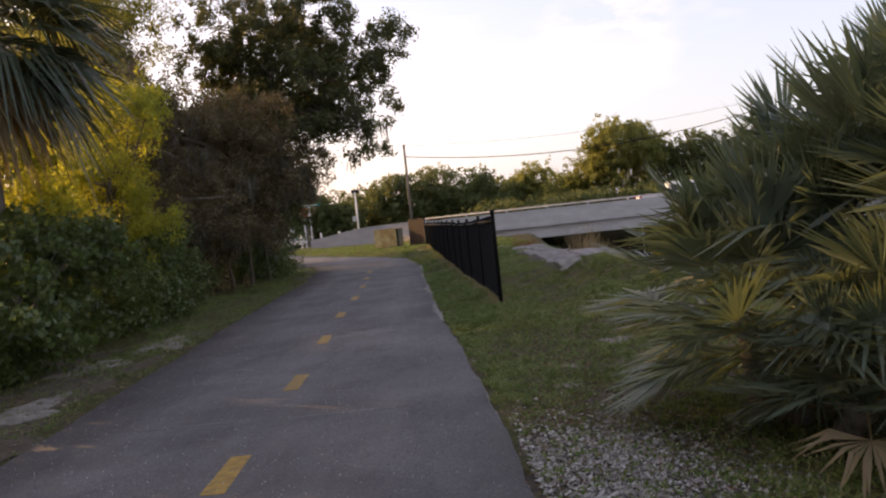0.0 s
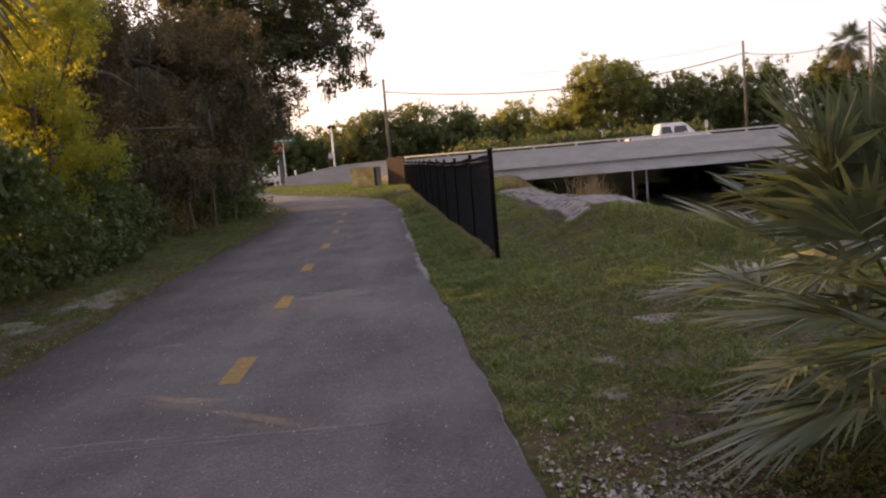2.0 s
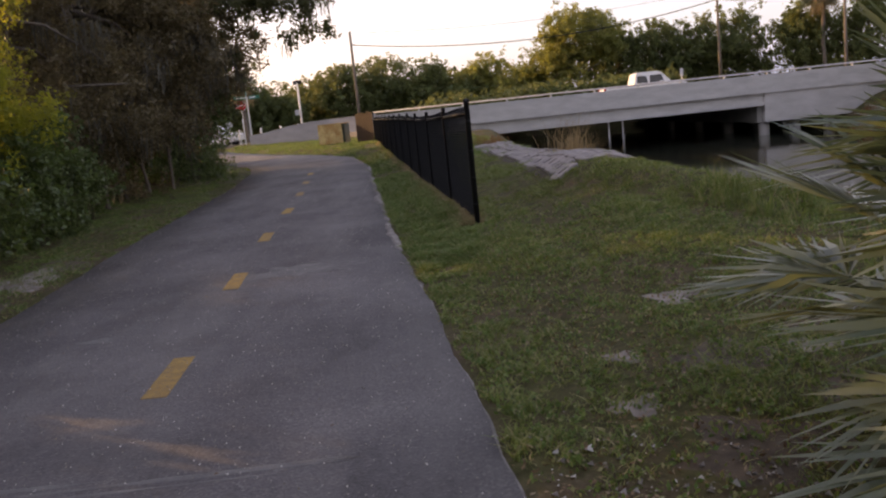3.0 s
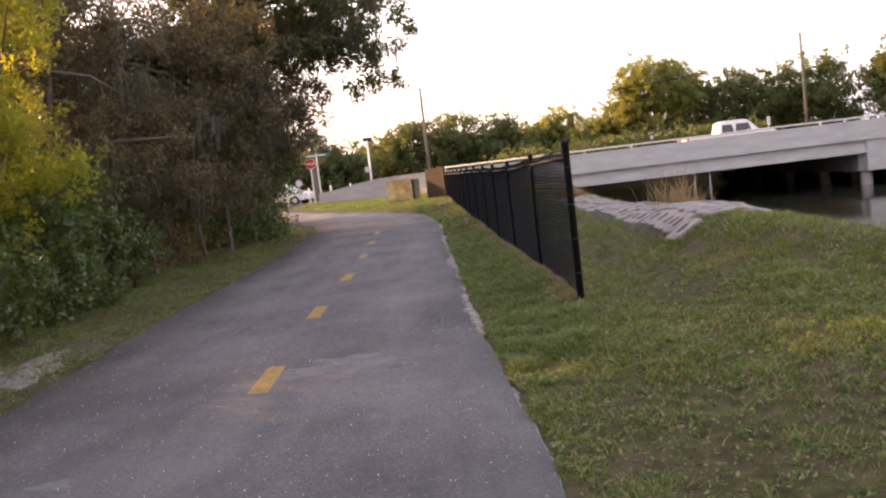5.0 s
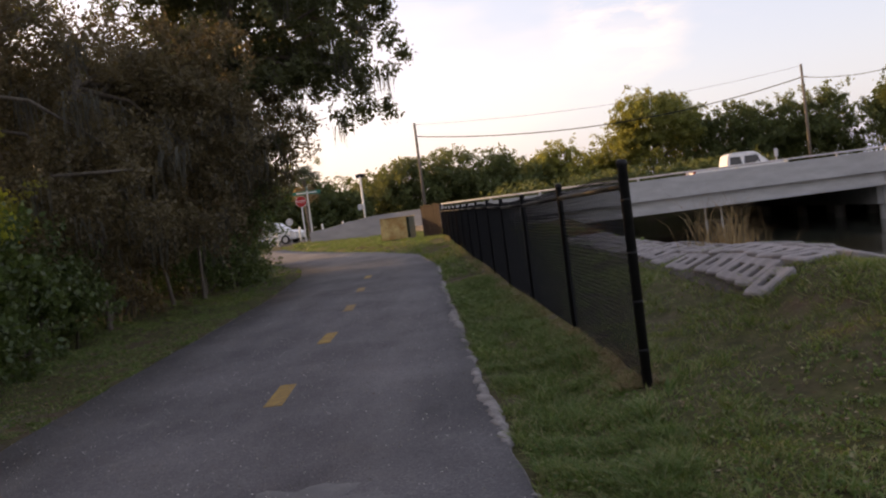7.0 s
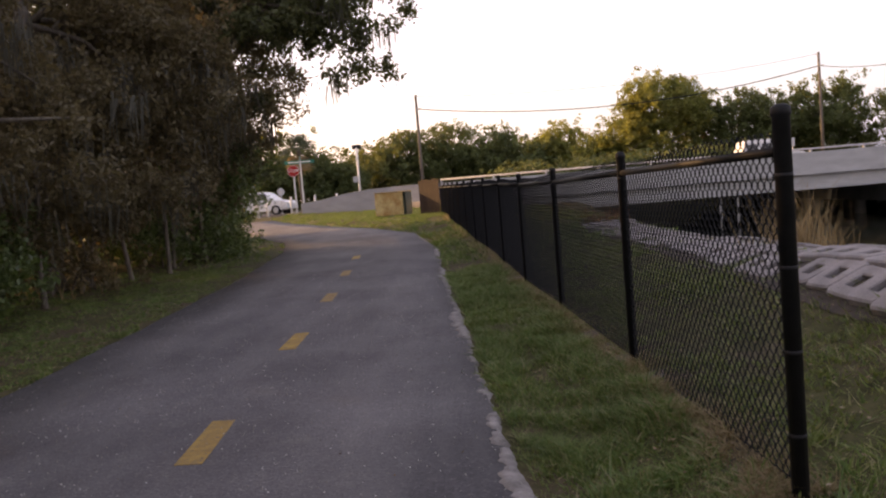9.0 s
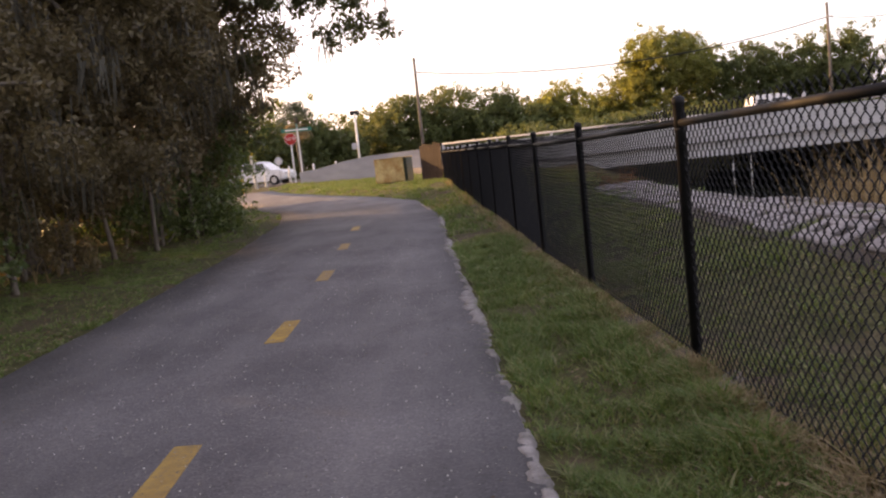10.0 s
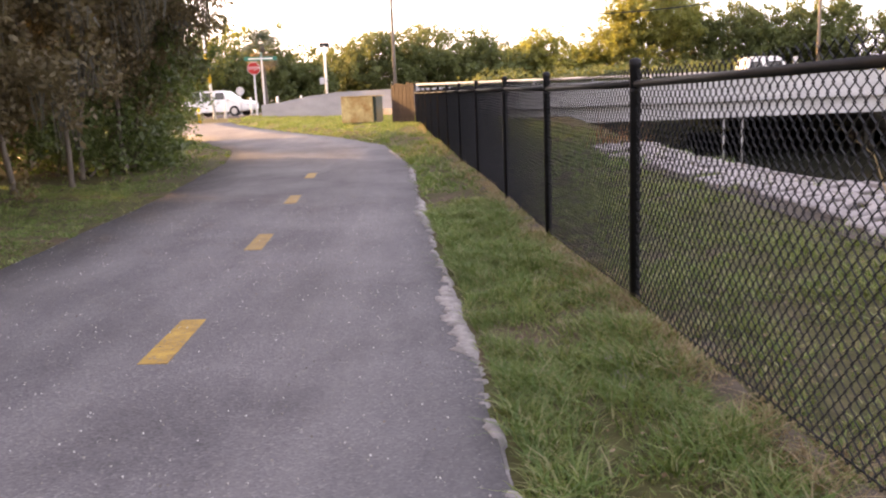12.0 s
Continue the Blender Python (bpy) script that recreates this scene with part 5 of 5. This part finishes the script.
# the last four stand out of view, added to keep sun off the path
for i, (x, y, h) in enumerate(((-11.0, 15.0, 1.6), (-10.3, 20.5, 2.0), (-10.8, 25.5, 3.2), (-10.6, 29.5, 3.2), (-10.4, 34.5, 3.0), (-12.6, 44.5, 3.6), (-13.5, 33.5, 6.0), (-13.5, 39.5, 6.0), (-13.0, 27.5, 6.0), (-8.4, 8.9, 3.6), (-7.9, 9.2, 2.6), (-8.2, 6.0, 3.6), (-8.6, 2.5, 3.2))):
    shrub("thicket", (x, y), [(0, 0, h * 0.5, 1.5, 2.6, h * 0.5), (-1.2, 0, h * 0.7, 1.6, 2.4, h * 0.5)], 400, 16, 0.3, 0.2, BROWN_LEAF if i % 2 else DARK_LEAF, "dense thicket by the path, some added unseen as sun blockers", "thickets", 40 + i, 12)
# trees out of view, added on the sun's side to shade the path
for i, (x, y) in enumerate(((-9.5, -3.0), (-10.5, -10.0), (-10.8, 6.8), (-10.4, 3.2))):
    tree("tree", (x, y), 6.0, 0.2, [(0, 0, 6, 2.6, 3, 3), (0, 1, 3, 2, 3, 2)], 300, 40, 0.35, 0.18, OAK_LEAF, "unseen leafy tree added to shade the path", "thicket trees", 60 + i)

# palmettos by the canal
palmetto("palmetto", (2.5, 6.3), [(0.1, 0.0, 0.75, 34, 0.9), (0.55, 0.7, 1.25, 32, 0.95), (-0.1, 0.55, 0.8, 26, 0.85), (0.4, -0.5, 0.45, 28, 0.75), (0.9, -0.2, 1.5, 34, 1.0), (1.3, 0.9, 1.2, 26, 1.0), (0.15, -0.85, 0.3, 24, 0.62), (0.75, -1.0, 0.7, 30, 0.75), (1.3, -0.7, 1.5, 28, 0.95)], "big saw palmetto with blue-green fan fronds", 71)
palmetto("palmetto", (3.9, 4.6), [(0, 0, 1.1, 22, 1.0), (0.5, 0.8, 1.6, 22, 1.0), (-0.5, -0.4, 0.6, 18, 0.9)], "saw palmetto with blue-green fan fronds", 72)

# beyond the canal and the road
FAR = [(-10.5, 104, 6.0, 0), (-6.0, 100, 7.2, 0), (-1.0, 102, 7.6, 0), (3.5, 100, 6.8, 0), (8.0, 106, 5.0, 0), (11.5, 108, 7.0, 1), (15.5, 104, 5.5, 1), (27.0, 104, 8.8, 0), (31.5, 103, 9.0, 0), (36.0, 102, 8.8, 0), (40.5, 101, 9.4, 0), (46, 96, 9.4, 0), (52, 94, 10, 0), (58, 90, 11, 0), (66, 88, 12, 0)]
for i, (x, y, h, k) in enumerate(FAR):
    rx = 3.1
    tree("tree", (x, y), h * 0.6, 0.2, [(0, 0, h * 0.55, rx, rx, h * 0.42), (1.4, 0, h * 0.4, rx * 0.8, rx, h * 0.33), (-1.5, -0.5, h * 0.45, rx * 0.8, rx, h * 0.36), (0.3, -1, h * 0.8, rx * 0.55, rx * 0.6, h * 0.18)], 500, 25, 0.4, 0.38, FAR_SUNLIT if k else FAR_LEAF, "round-headed tree beyond the road", "trees beyond the bridge", 80 + i, 10, loose=3)
tree("tall_tree", (21.5, 101.0), 6.5, 0.3, [(0, 0, 8.4, 3.4, 3.2, 2.7), (-3.0, 0, 6.4, 2.4, 2.4, 2.2), (3.0, 0, 7.2, 2.4, 2.6, 2.6), (-1.2, 0, 4.2, 3.2, 3, 2.4)], 820, 36, 0.42, 0.34, FAR_SUNLIT, "tall sunlit tree behind the bridge", "", 98, 14, loose=4)
for i, (x, y, h, k) in enumerate([(-30, 98, 8, 0), (-25, 96, 8.2, 0), (-20, 95, 8.2, 1), (-16.0, 94, 7.8, 0), (-13.0, 96, 5.5, 0), (-36, 92, 9, 0), (-44, 95, 10, 0)]):
    tree("tree", (x, y), h * 0.6, 0.2, [(0, 0, h * 0.55, 2.8, 2.8, h * 0.42), (1.0, 0, h * 0.35, 2.4, 2.6, h * 0.3), (-1.2, -0.5, h * 0.4, 2.4, 2.6, h * 0.34)], 460, 25, 0.4, 0.38, FAR_SUNLIT if k else FAR_LEAF, "leafy tree behind the junction", "trees at the junction", 110 + i, 10, loose=3)
fan_palm("fan_palm", (-14.6, 86.0), 5.6, 26, 1.6, "fan palm behind the junction", 130)
fan_palm("fan_palm", (46.0, 92.0), 9.6, 26, 2.2, "fan palm beyond the bridge", 131)
# the five at y=87 are added behind the deck to block light beneath it
for i, (x, y, r) in enumerate([(-24, 104, 1), (-4, 112, 1), (8, 114, 1), (18, 112, 1), (28, 112, 1), (40, 112, 1), (54, 106, 1), (5, 87, 0), (10, 87, 0), (15, 87, 0), (20, 87, 0), (25, 87, 0)]):
    w = 6.0 if r else 3.6
    hh = 2.4 if r else 1.5
    shrub("hedge", (x, y), [(0, 0, hh * 0.5, w, 1.6, hh * 0.6), (1, 0.5, hh * 0.8, w * 0.8, 1.5, hh * 0.5)], 320, 14, 0.45, 0.38, FAR_LEAF, "low hedge of far shrubs, some added unseen behind the bridge", "far hedges", 140 + i, 6)

# canal banks
rng = np.random.default_rng(3)
for i, (x, y, k, h, m, nm, lb) in enumerate(((3.75, 21.3, 420, 0.75, REED, "reeds", "clump of dry straw-coloured reeds by the blocks"), (3.0, 31.0, 260, 0.5, RUST_GRASS, "reeds", "russet dry grass clump by the bridge"), (9.6, 25.5, 160, 0.8, RUST_GRASS, "reeds", "russet dry grass clump on the canal edge"))):
    r = 0.45 if i < 2 else 0.9
    px, py = x + rng.normal(size=k) * r * 0.55, y + rng.normal(size=k) * r * 0.5
    z = land(px, py) if i < 2 else np.full(k, WATER_Z - 0.1)
    tagged(blades(nm, px, py, h, 0.006, m, lb, rng, 0.42, z), category="reeds")
k = 9000
px, py = rng.uniform(20, 34, k), rng.uniform(20, 49, k)
blades("bank_grass", px, py, 0.45, 0.02, RUST_GRASS, "russet dry grass on the far bank", rng, 0.4)
for i, (x, y, w, h) in enumerate(((27.5, 44.0, 2.2, 2.6), (31, 36, 3, 4), (30, 28, 3, 4.5), (34, 46, 3, 4))):
    shrub("shrub", (x, y), [(0, 0, h * 0.5, w, w, h * 0.5), (0.5, 0, h * 0.8, w * 0.7, w * 0.7, h * 0.4)], 320, 24, 0.3, 0.2, SUNLIT_LEAF if i % 2 else FAR_LEAF, "leafy shrub on the far canal bank", "far bank shrubs", 170 + i, 8)
grow_grass()
build_pavers()
